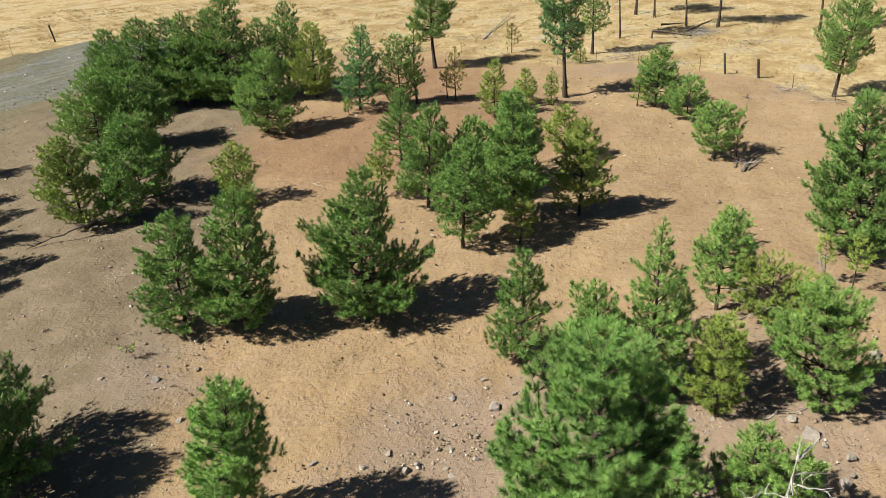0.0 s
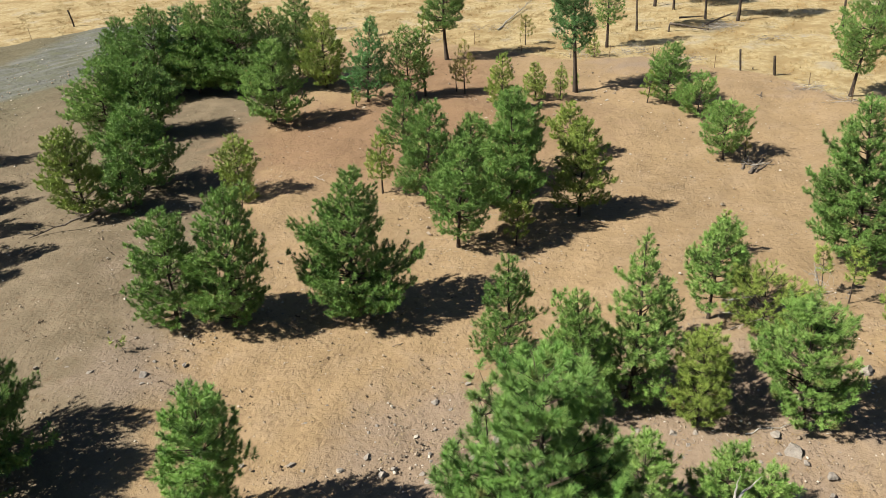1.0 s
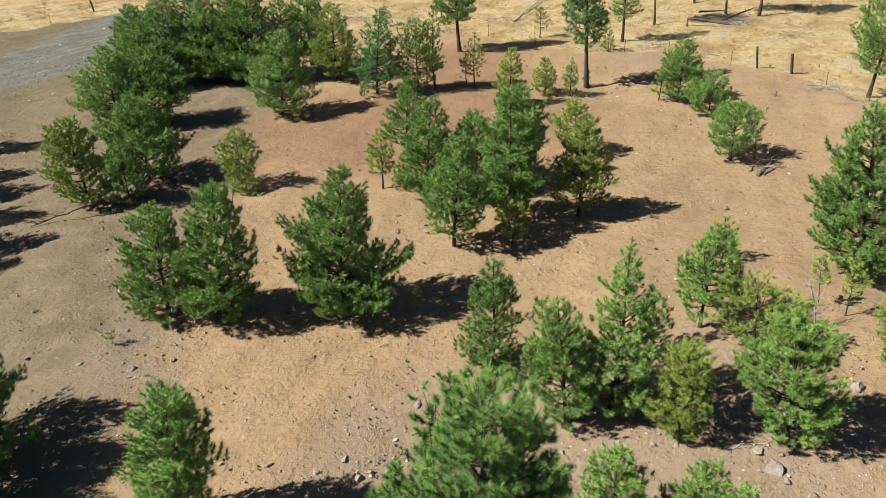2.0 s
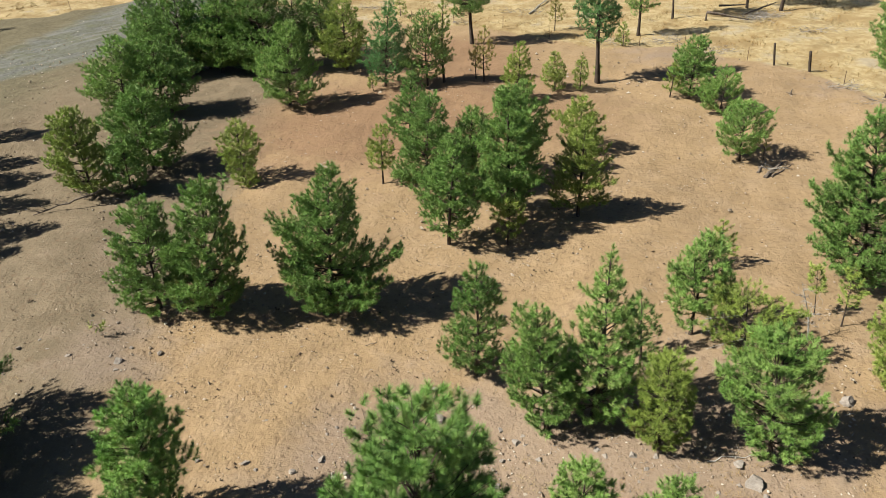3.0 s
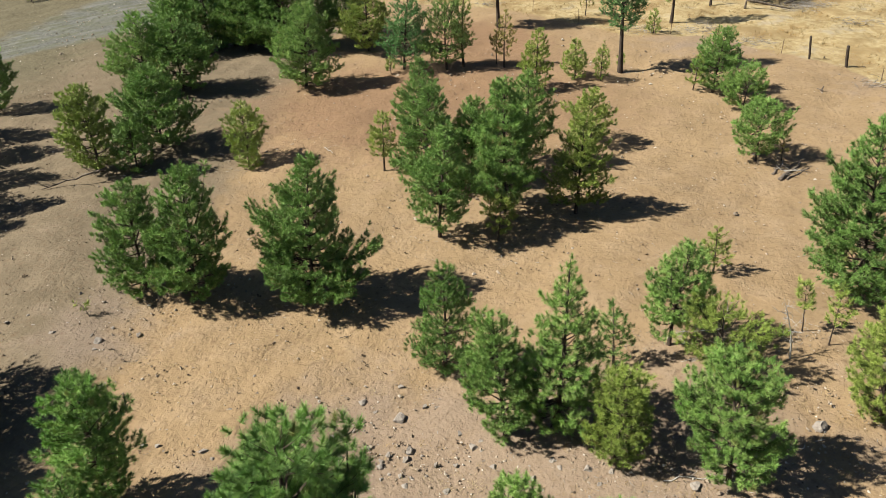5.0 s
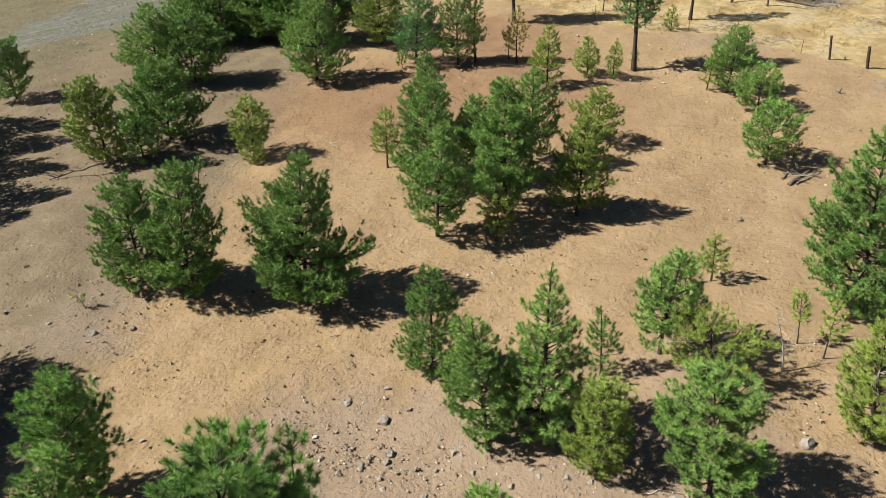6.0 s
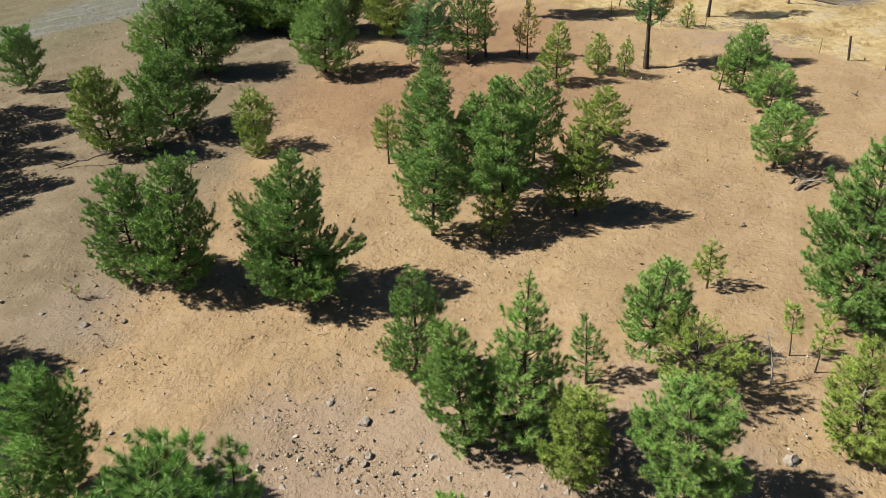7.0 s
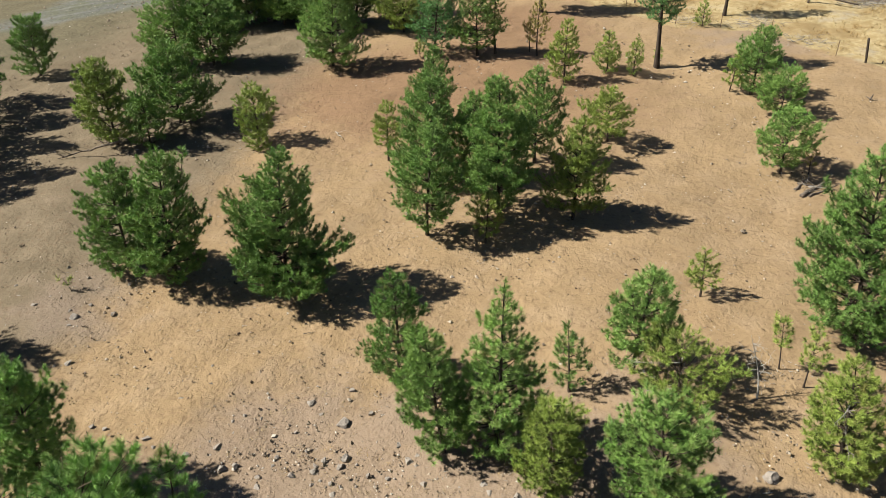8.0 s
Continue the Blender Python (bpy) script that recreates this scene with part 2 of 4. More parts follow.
def build_ground():
    inner_x, inner_y = np.arange(-72, 72.1, 0.5), np.arange(4, 136.1, 0.5)
    far = np.array([8, 20, 45, 100, 220, 500, 1100, 2400])
    xs = np.concatenate([-72 - far[::-1], inner_x, inner_x[-1] + far])
    ys = np.concatenate([4 - far[::-1], inner_y, inner_y[-1] + far])
    X, Y = np.meshgrid(xs, ys)
    x, y = X.ravel(), Y.ravel()
    rng = np.random.default_rng(3)
    near = (abs(x) < 72) & (y > 4) & (y < 136)
    z = level(x, y)
    for wave, a in ((7.0, 0.06), (2.9, 0.035), (1.3, 0.02)):
        for _ in range(7):
            th, ph = rng.uniform(0, 6.28, 2)
            f = 6.28 / (wave * rng.uniform(0.7, 1.4))
            z = z + near * a * 0.5 * np.sin(f * (x * math.cos(th) + y * math.sin(th)) + ph)
    z = z + near * rng.normal(0, 0.012, x.shape)
    nx, ny = len(xs), len(ys)
    i = (np.arange(ny - 1)[:, None] * nx + np.arange(nx - 1)).ravel()
    me = mesh_from("ground", np.stack([x, y, z], 1), np.stack([i, i + 1, i + nx + 1, i + nx], 1), GROUND, True)
    edge = np.interp(x, EDGE_X, EDGE_Y)
    masks = {
        "grass": smooth(y - edge, -2.5, 2.5),
        "brown": smooth(-x - 0.12 * (y - 30), 8, 17),
        "stony": np.clip(swell(x, y, 1, 22, 4.2, 1) + swell(x, y, 10, 21.5, 5, 0.9) + swell(x, y, -14, 27.5, 3, 0.8) + swell(x, y, 16, 26, 5, 0.5)
                         + swell(x, y, -20, 37, 4, 0.4) + swell(x, y, 3, 68, 4, 0.6) + swell(x, y, 20, 80, 5, 0.8) + swell(x, y, 33, 68, 4, 0.6), 0, 1),
        "red": np.clip(swell(x, y, -9, 59, 9, 1.0) + swell(x, y, 6, 62, 9, 0.55) + swell(x, y, -3, 82, 5, 0.9) + swell(x, y, 0, 76, 6, 0.4), 0, 1),
        "gravel": smooth(x, -63, -55) * smooth(y - 79.4 - 1.45 * (x + 44.3), -2, 5) * smooth(115 - y, 0, 3) * smooth(-x, 38, 44),
        "olive": smooth(-x, 33, 52) * smooth(y, 44, 62),
    }
    for key, v in masks.items():
        me.attributes.new(key, "FLOAT", "POINT").data.foreach_set("value", v.astype(np.float32))
    tagged(new("ground", me), "trodden tan earth turning to dry golden grass", "ground", kind="structure")


build_ground()


# ---- things ----
def thing(name, x, y, label, category, group="", z=None):
    ob = new(name)
    ob.location = (x, y, float(level(x, y)) if z is None else z)
    return tagged(ob, label, category, group)


def attach(name, me, parent, label=""):
    ob = new(name, me)
    ob.parent = parent
    return tagged(ob, label)


def tubes(paths, sides=5):
    """Tapered tubes along lists of (points, radii) as one set of vertices and quads, closed to a point at the end."""
    verts, faces = [], []
    count = 0
    ring = np.arange(sides) * 2 * np.pi / sides
    for pts, rad in paths:
        pts = np.asarray(pts, float)
        d = np.gradient(pts, axis=0)
        d /= np.linalg.norm(d, axis=1)[:, None] + 1e-9
        ref = np.array([1.0, 0, 0]) if abs(d[0][0]) < 0.8 else np.array([0, 1.0, 0])
        u = np.cross(d, ref)
        u /= np.linalg.norm(u, axis=1)[:, None] + 1e-9
        v = np.cross(d, u)
        r = np.asarray(rad, float)[:, None, None]
        verts.append((pts[:, None, :] + r * (np.cos(ring)[None, :, None] * u[:, None, :] + np.sin(ring)[None, :, None] * v[:, None, :])).reshape(-1, 3))
        for k in range(len(pts) - 1):
            a = count + k * sides + np.arange(sides)
            b = count + k * sides + (np.arange(sides) + 1) % sides
            faces.append(np.stack([a, b, b + sides, a + sides], 1))
        count += len(pts) * sides
    return np.concatenate(verts), np.concatenate(faces)


def unit(v):
    return v / (np.linalg.norm(v, axis=-1, keepdims=True) + 1e-9)


def tufts(rng, pos, way, heart, blades, length, width, shoot=0.18):
    """Bottle-brush tufts: at the end of each shoot a sheaf of narrow needles that fans out from it."""
    n = len(pos)
    each = np.repeat(rng.random(n), blades)
    size = np.repeat(rng.uniform(0.8, 1.15, n), blades)[:, None]
    pos, way, heart = np.repeat(pos, blades, 0), np.repeat(way, blades, 0), np.repeat(heart, blades, 0)
    s = rng.random(n * blades)
    spread = rng.normal(0, 1, (n * blades, 3))
    spread = unit(spread - (spread * way).sum(1)[:, None] * way)
    ang = np.radians(8 + 76 * (1 - s) ** 0.6 + rng.normal(0, 9, n * blades))[:, None]
    d = unit(way * np.cos(ang) + spread * np.sin(ang) + np.array([0, 0, 0.12]))
    side = unit(np.cross(d, rng.normal(0, 1, d.shape)))
    ln = length * size * rng.uniform(0.75, 1.05, n * blades)[:, None]
    w = width * 0.5
    root = pos - way * shoot * size * (1 - s)[:, None]
    a, b, c = root - side * w, root + side * w, root + d * ln
    # a tuft is round and soft: it shades by the way its needles point, not blade by blade
    face = unit(d * 0.85 + unit(pos - heart) * 0.5 + way * 0.25 + rng.normal(0, 0.12, d.shape))
    turn = (np.cross(b - a, c - a) * face).sum(1) < 0
    a[turn], b[turn] = b[turn].copy(), a[turn].copy()
    verts = np.stack([a, b, c], 1).reshape(-1, 3)
    along = np.tile(np.array([0.0, 0.0, 1.0]), n * blades)
    return verts, np.arange(len(verts), dtype=np.int32).reshape(-1, 3), np.repeat(face, 3, 0), np.repeat(each, 3), along


def thin(rng, pos, way, cell):
    """One tuft in each small cell of space, the outermost first."""
    key = np.floor((pos + rng.uniform(0, cell, 3)) / cell).astype(np.int64)
    key = key[:, 0] * 1000003 + key[:, 1] * 1009 + key[:, 2]
    order = np.argsort(-np.hypot(pos[:, 0], pos[:, 1]) + rng.normal(0, 0.1, len(pos)), kind="stable")
    _, first = np.unique(key[order], return_index=True)
    keep = order[first]
    return pos[keep], way[keep]


TREE_COUNT = [0]


def pine(x, y, h, w, lean=(0.0, 0.0), low=0.06, tint="green", full=1.0, fine=1.0, widest=0.28, tops=1, dead=0, label="", trunk=None, blades=0, limbs=(), cone=0.0):
    """A pine: trunk, limbs in whorls that sweep up, and tufts of long needles at the ends of their twigs. low: where the crown begins,
    as a share of the height. full: density. fine: more needles in a tuft. widest: where the crown is broadest. tops: leaders.
    cone: how straight the crown tapers. limbs: single long limbs as (share of the height, bearing in degrees, reach)."""
    TREE_COUNT[0] += 1
    rng = np.random.default_rng(100 + TREE_COUNT[0])
    tall = h > 9 and low > 0.25
    label = label or ("bushy young pine with %s needles on bare earth" % {"green": "green", "blue": "blue-green", "fresh": "fresh green", "deep": "deep green", "olive": "olive", "yellow": "thin yellowing"}[tint])
    base = thing("pine_tree", x, y, label, "tree", "scattered pines")
    rt = trunk or (0.012 * h + 0.02 if low < 0.4 else 0.008 * h + 0.012)
    lean = np.array([lean[0], lean[1], 0.0])
    bend = rng.normal(0, 0.02 * h, 2)

    def axis(u):
        u = np.asarray(u, float)
        s = np.sin(u * 3.1) * (1 - u)
        return np.stack([lean[0] * u ** 1.3 + bend[0] * s, lean[1] * u ** 1.3 + bend[1] * s, u * h], -1)

    us = np.linspace(0, 0.97, 10)
    pts = axis(us)
    pts[0, 2] = -0.15
    stems = [(pts, rt * (1 - us * 0.93) * (1 + 0.35 * np.exp(-us * 25)))]
    cone = cone or (0.65 if tall else 0.86)
    widest *= 0.7   # limbs rise on their way out, which lifts the broadest part
    inset = 0.17 if y < 38 else 0.08 if y < 58 else 0.0
    bulge = rng.normal(0, 0.15, (5, 8))
    paths, spots, ways = [], [], []

    def profile(u, th):
        t = min(max((u - low) / (1 - low), 0), 1)
        grow = min(t / max(widest, 0.05), 1) ** 0.7
        taper = min((1 - t) / (1 - widest), 1) ** cone
        lobes = 1 + bulge[min(int(t * 5), 4)][int(th / 6.2832 * 8) % 8]
        return max((0.5 * w - inset) * (0.58 + 0.42 * grow) * taper * lobes, 0.16)

    # each arm: where it starts, its bearing, reach and how far up the crown it sits
    arms_at = [(axis(u), radians(b) % 6.2832, r, u) for u, b, r in limbs]
    whorls = max(5, int((1 - low) * h * 2.3))
    for k in range(whorls):
        u0 = low + (1 - low) * (k + rng.uniform(0, 0.7)) / whorls * 0.96
        arms = max(3, int(rng.integers(5, 8) * (0.6 + 0.4 * min(full, 1.4))))
        turn = rng.uniform(0, 6.28)
        for a in range(arms):
            th = (turn + a * 6.2832 / arms + rng.normal(0, 0.25)) % 6.2832
            u = min(u0 + rng.normal(0, 0.012), 0.96)
            arms_at.append((axis(u), th, profile(u, th) * rng.choice([1.0, 0.85, 1.12, 0.6, 0.95], p=[0.35, 0.25, 0.1, 0.1, 0.2]), u))
    for k in range(1, tops):
        # a second leader that parts from the trunk
        th, u0 = rng.uniform(0, 6.28), rng.uniform(0.4, 0.55)
        off = np.array([math.cos(th), math.sin(th), 0.0]) * profile(0.62, th) * 0.75
        q = np.linspace(0, 1, 6)
        line = axis(u0 + (0.93 - 0.05 * k - u0) * q) + off * np.sin(q * 1.57)[:, None]
        stems.append((line, rt * 0.4 * (1 - 0.85 * q)))
        for p in q[2:]:
            for _ in range(5):
                arms_at.append((line[0] + (line[-1] - line[0]) * p + off * (np.sin(p * 1.57) - p), rng.uniform(0, 6.28), 0.12 * w * (1.25 - p) + 0.12, 0.9))
        for j in range(3):
            spots.append(line[-1] + np.array([0, 0, 0.2 - 0.17 * j]))
            ways.append(unit(np.array([0, 0, 1.0]) + rng.normal(0, 0.2, 3)))
    v, f = tubes(stems, 8)
    attach("trunk", mesh_from("trunk", v, f, BARK, True), base)

    gap = 0.24
    for start, th, reach, u in arms_at:
        t = (u - low) / (1 - low)
        rise = (-0.08 + 0.75 * t) + rng.normal(0, 0.12)
        out = np.array([math.cos(th), math.sin(th), 0.0])
        s = np.linspace(0, 1, 5)[:, None]
        arm = start + out * reach * s + np.array([0, 0, 1.0]) * reach * (rise * s + 0.3 * s ** 2.2) + rng.normal(0, 0.02, (5, 3)) * (1 + reach) * s
        arm[:, 2] = np.clip(arm[:, 2], 0.2, h * (0.985 - 0.06 * rng.random()))
        r0 = min(0.012 + 0.016 * reach, rt * 0.5)
        paths.append((arm, r0 * (1 - 0.85 * s[:, 0])))
        twigs = [(arm, reach, 0.4)]
        for _ in range(int(reach / 0.14)):
            q = rng.uniform(0.28, 0.95)
            i = min(int(q * 4), 3)
            p0 = arm[i] + (arm[i + 1] - arm[i]) * (q * 4 - i)
            th2 = th + (1 if rng.random() < 0.5 else -1) * rng.uniform(0.45, 1.1)
            l2 = reach * (1.05 - q) * rng.uniform(0.4, 0.8) + 0.15
            d2 = unit(np.array([math.cos(th2), math.sin(th2), rng.uniform(0.1, 0.8)]))
            m = np.linspace(0, 1, 3)[:, None]
            tw = p0 + d2 * l2 * m + np.array([0, 0, 0.25 * l2]) * m ** 2
            if l2 > (0.4 if y < 38 else 1.0):
                paths.append((tw, 0.009 * (1 - 0.8 * m[:, 0])))
            twigs.append((tw, l2, 0.2))
        for line, ln, bare in twigs:
            for q in np.arange(1.0, bare, -gap / max(ln, 0.2)):
                if q < 0.99 and rng.random() > 0.3 + 0.55 * full:
                    continue
                i = min(int(q * (len(line) - 1)), len(line) - 2)
                p = line[i] + (line[i + 1] - line[i]) * (q * (len(line) - 1) - i)
                spots.append(p + rng.normal(0, 0.04, 3))
                ways.append(unit(unit(line[i + 1] - line[i]) + np.array([0, 0, 0.6]) + rng.normal(0, 0.22, 3)))
    for j in range(5):
        spots.append(axis(0.985) - np.array([0, 0, 0.17 * j]) + rng.normal(0, 0.03, 3))
        ways.append(unit(np.array([0, 0, 1.0]) + rng.normal(0, 0.2, 3)))
    v, f = tubes(paths, 3)
    tagged(attach("branchwork", mesh_from("branchwork", v, f, TWIG), base), kind="stuff")
    if blades:
        width, length = 0.045 * (16 / blades) ** 0.7, 0.27
    else:
        blades, width, length = (160, 0.010, 0.205) if y < 14 else (58, 0.0165, 0.205) if y < 29 else (38, 0.026, 0.22) if y < 38 else (29, 0.031, 0.23) if y < 67 and x > -12 else (15, 0.050, 0.27)
    if y > 14:
        blades = int(blades * min(fine, 1.3))
    spots, ways = thin(rng, np.array(spots), np.array(ways), (0.275 if y < 58 else 0.315) / full ** 0.3)
    heart = axis(np.clip(spots[:, 2] / h - 0.08, 0, 1))
    v, f, face, each, along = tufts(rng, spots, ways, heart, blades, length, width)
    me = mesh_from("crown", v, f, NEEDLES[tint])
    me.attributes.new("custom_normal", "FLOAT_VECTOR", "POINT").data.foreach_set("vector", face.astype(np.float32).ravel())
    me.attributes.new("tuft", "FLOAT", "POINT").data.foreach_set("value", each.astype(np.float32))
    me.attributes.new("along", "FLOAT", "POINT").data.foreach_set("value", along.astype(np.float32))
    attach("crown", me, base)
    for _ in range(dead):
        th, u = rng.uniform(0, 6.28), rng.uniform(0.25, 0.7)
        p0 = axis(u)
        d = np.array([math.cos(th), math.sin(th), rng.uniform(-0.1, 0.3)])
        s = np.linspace(0, 1, 5)[:, None]
        main = p0 + d * s * w * rng.uniform(0.35, 0.55) + rng.normal(0, 0.04, (5, 3)) * s
        twigs = [(main, 0.022 * (1.1 - s[:, 0]))]
        for j in range(5):
            i = int(rng.integers(1, 4))
            e = main[i] + unit(d + rng.normal(0, 0.6, 3)) * rng.uniform(0.2, 0.6)
            twigs.append((np.stack([main[i], (main[i] + e) / 2 + rng.normal(0, 0.03, 3), e]), [0.012, 0.009, 0.004]))
        v, f = tubes(twigs, 4)
        attach("dead_limb", mesh_from("dead_limb", v, f, DEAD), base, "bare grey dead limb")
    return base


TALL = "tall mature pine with a bare dark trunk"

# front
pine(4.15, 12.1, 12.2, 4.9, (0.0, 0.0), 0.38, "deep", 1.5, 1.0, 0.3, 4, 3, "tall dense pine with long deep green needles", 0.2, limbs=((0.7, 190, 2.2), (0.66, 215, 2.4)), cone=0.55)
pine(-7.3, 18.4, 6.6, 3.2, (1.1, -0.2), 0.04, "deep", 1.6, 1.3, 0.6, 3, cone=0.55)
pine(-6.9, 16.6, 3.9, 2.7, (0.2, 0), 0.05, "deep", 1.0, 1.3)
pine(8.06, 18.5, 4.5, 2.9, (0, 0), 0.05, "fresh", 1.6, 1.3, 0.35)
pine(10.9, 18.6, 3.7, 2.7, (0, 0), 0.05, "fresh", 1.7, 1.3, 0.35)
pine(11.9, 17.8, 3.6, 2.3, (0, 0), 0.05, "fresh", 1.5, 1.3, 0.3)
pine(-17.8, 22.4, 6.0, 4.0, (0.4, 0), 0.04, "green", 1.4)
pine(-17.2, 19.6, 6.4, 5.8, (0, 0), 0.04, "green", 1.5, blades=16)
pine(-16.8, 16.6, 6.8, 6.0, (0, 0), 0.04, "green", 1.5, blades=16)
# bushy pair and its neighbours
pine(-13.2, 31.3, 6.6, 4.6, (0.5, 0), 0.05, "green", 1.6, 1.0, 0.3, 3)
pine(-10.0, 31.0, 7.9, 5.0, (0.8, 0.2), 0.05, "green", 1.6, 1.0, 0.3, 2)
pine(-3.9, 32.0, 8.2, 6.1, (0.6, 0.2), 0.03, "green", 1.5, 1.0, 0.22, limbs=((0.5, 185, 2.9), (0.47, 200, 2.6), (0.28, -5, 3.9), (0.24, 10, 3.6), (0.26, 175, 3.2)))
pine(3.75, 27.65, 6.1, 3.1, (0.2, 0), 0.06, "green", 1.4, 1.2, 0.35)
pine(7.0, 24.3, 6.3, 3.6, (-0.6, 0), 0.06, "fresh", 1.3, 1.2, 0.35, 2)
pine(8.9, 25.2, 8.3, 4.6, (0.2, 0), 0.05, "fresh", 1.1, 1.1, 0.2, cone=1.15)
pine(11.2, 28.7, 3.7, 1.9, (-0.3, 0), 0.12, "green", 0.9)
pine(11.3, 23.5, 4.7, 3.1, (0, 0), 0.05, "olive", 1.5, 1.2, 0.4, cone=0.75)
pine(15.3, 23.0, 5.8, 3.9, (-0.7, 0), 0.05, "fresh", 1.7, 1.2, 0.5, 2, cone=0.7)
pine(15.6, 28.6, 3.6, 4.4, (-0.4, 0), 0.14, "olive", 0.75, 1.0, 0.45, 3, 5, "low spreading olive pine with bare grey limbs")
pine(13.64, 30.4, 5.5, 3.8, (0.3, 0), 0.2, "fresh", 1.3, 1.0, 0.4, 2)
pine(16.3, 37.0, 2.9, 2.1, (-0.2, 0), 0.2, "olive", 0.7)
pine(23.0, 35.6, 9.5, 6.6, (-1.4, 0), 0.05, "green", 1.3, 1.0, 0.25, label="large broad pine with dense green foliage")
pine(19.55, 32.0, 2.8, 1.2, (-0.4, 0), 0.45, "olive", 0.5, label="spindly pine sapling with a few green tufts")
pine(20.41, 31.0, 3.3, 1.5, (-0.1, 0), 0.42, "olive", 0.6, label="spindly pine sapling with a few green tufts")
pine(21.3, 26.7, 5.6, 3.6, (-0.9, 0), 0.04, "olive", 1.4, 1.1, 0.3, dead=3)
# middle clump
pine(-4.3, 47.0, 4.5, 2.7, (0.2, 0), 0.25, "olive", 1.1)
pine(-3.3, 53.5, 6.2, 4.0, (0.4, 0), 0.1, "green", 1.3)
pine(-1.0, 45.4, 7.3, 5.0, (0.6, 0), 0.12, "green", 1.5)
pine(1.25, 39.0, 7.2, 4.4, (0.7, 0), 0.14, "green", 1.5, 1.0, 0.35)
pine(4.6, 42.2, 8.8, 5.0, (0, 0), 0.10, "green", 1.8, widest=0.35, cone=0.75)
pine(5.3, 49.4, 6.9, 4.2, (0, 0), 0.12, "fresh", 1.5)
pine(8.95, 43.2, 6.6, 4.2, (0.2, 0), 0.10, "olive", 1.6, widest=0.3)
pine(9.6, 54.2, 4.2, 3.8, (-0.1, 0), 0.1, "olive", 1.2)
pine(4.7, 39.0, 3.3, 2.4, (0.2, 0), 0.25, "olive", 1.1)
pine(2.0, 46.0, 6.2, 4.2, (0.1, 0), 0.08, "green", 1.4)
# back of the clearing
pine(-8.4, 69.2, 8.2, 4.8, (1.0, 0), 0.08, "blue", 0.9)
pine(-4.3, 69.5, 7.2, 5.4, (0.0, 0), 0.08, "green", 0.7, tops=3)
pine(-2.8, 70.3, 8.2, 1.8, (0.2, 0), 0.3, "olive", 0.6)
pine(1.04, 70.7, 5.3, 2.4, (0.1, 0), 0.22, "yellow", 0.5, label="thin yellowing young pine")
pine(0.2, 71.4, 3.3, 1.3, (0, 0), 0.3, "yellow", 0.4, label="thin yellowing young pine")
pine(4.64, 64.7, 5.5, 3.0, (0, 0), 0.04, "olive", 1.3)
pine(7.8, 67.9, 3.6, 2.5, (-0.1, 0), 0.05, "olive", 1.3)
pine(10.1, 67.3, 3.5, 1.7, (0, 0), 0.1, "olive", 1.1)
pine(-9.3, 67.6, 1.6, 0.9, (0, 0), 0.15, "olive", 0.7)
pine(11.9, 70.6, 1.7, 0.8, (0, 0), 0.3, "olive", 0.5)
pine(11.8, 70.2, 15.5, 5.0, (-0.6, 0), 0.27, "blue", 1.2, 1.0, 0.3, label=TALL, trunk=0.21)
pine(-1.3, 84.3, 13.0, 5.6, (0.2, 0), 0.24, "green", 1.2, 1.0, 0.25, label=TALL, trunk=0.22)
pine(19.4, 65.6, 5.7, 4.5, (0.3, 0), 0.06, "green", 1.6, tops=2)
pine(17.8, 65.8, 3.2, 1.6, (0.2, 0), 0.2, "olive", 0.8)
pine(21.4, 62.3, 3.6, 4.2, (0.2, 0), 0.06, "fresh", 1.7, 1.0, 0.45)
pine(21.1, 53.4, 4.6, 4.2, (0, 0), 0.10, "fresh", 1.3, 1.0, 0.45)
pine(22.8, 53.5, 2.1, 0.9, (-0.2, 0), 0.3, "yellow", 0.4, label="thin yellowing young pine")
# dense row along the track
pine(-14.8, 28.58, 0.85, 0.4, (-0.3, 0), 0.6, "olive", 0.1, blades=16, label="tiny spindly pine seedling on bare earth")
pine(-16.2, 63.4, 7.8, 6.4, (0.9, 0), 0.05, "fresh", 1.3, tops=2)
pine(-13.6, 74.8, 7.9, 5.8, (0.2, 0), 0.06, "olive", 1.0, tops=2)
pine(-17.6, 80.0, 9.4, 5.6, (0.6, 0), 0.08, "green", 1.0, tops=2)
pine(-22.4, 73.8, 11.2, 7.4, (1.2, 0), 0.05, "green", 1.1, tops=3)
pine(-27.0, 74.1, 9.6, 6.2, (1.0, 0), 0.05, "fresh", 1.1, tops=2)
pine(-31.0, 74.0, 9.4, 6.8, (0.6, 0), 0.05, "green", 1.1, tops=3)
pine(-35.6, 76.0, 8.0, 6.4, (0.6, 0), 0.03, "green", 1.2)
pine(-29.0, 75.6, 9.0, 6.0, (0.8, 0), 0.03, "blue", 1.1)
pine(-24.8, 75.2, 9.6, 5.8, (0.8, 0), 0.03, "green", 1.1)
pine(-33.2, 71.5, 6.8, 5.6, (0.5, 0), 0.03, "green", 1.1)
pine(-19.6, 76.5, 8.4, 5.4, (0.5, 0), 0.03, "green", 1.0)
pine(-30.6, 60.4, 7.5, 6.0, (0.7, 0), 0.05, "fresh", 1.1, tops=2)
pine(-27.3, 61.2, 7.2, 6.6, (0.4, 0), 0.06, "green", 1.2, tops=3)
pine(-22.4, 49.0, 6.4, 7.0, (0.4, 0), 0.06, "green", 1.3, tops=3)
pine(-21.6, 44.4, 4.9, 3.6, (0.4, 0), 0.05, "green")
pine(-24.6, 44.4, 6.6, 4.8, (0.0, 0), 0.06, "olive", 1.2, tops=3)
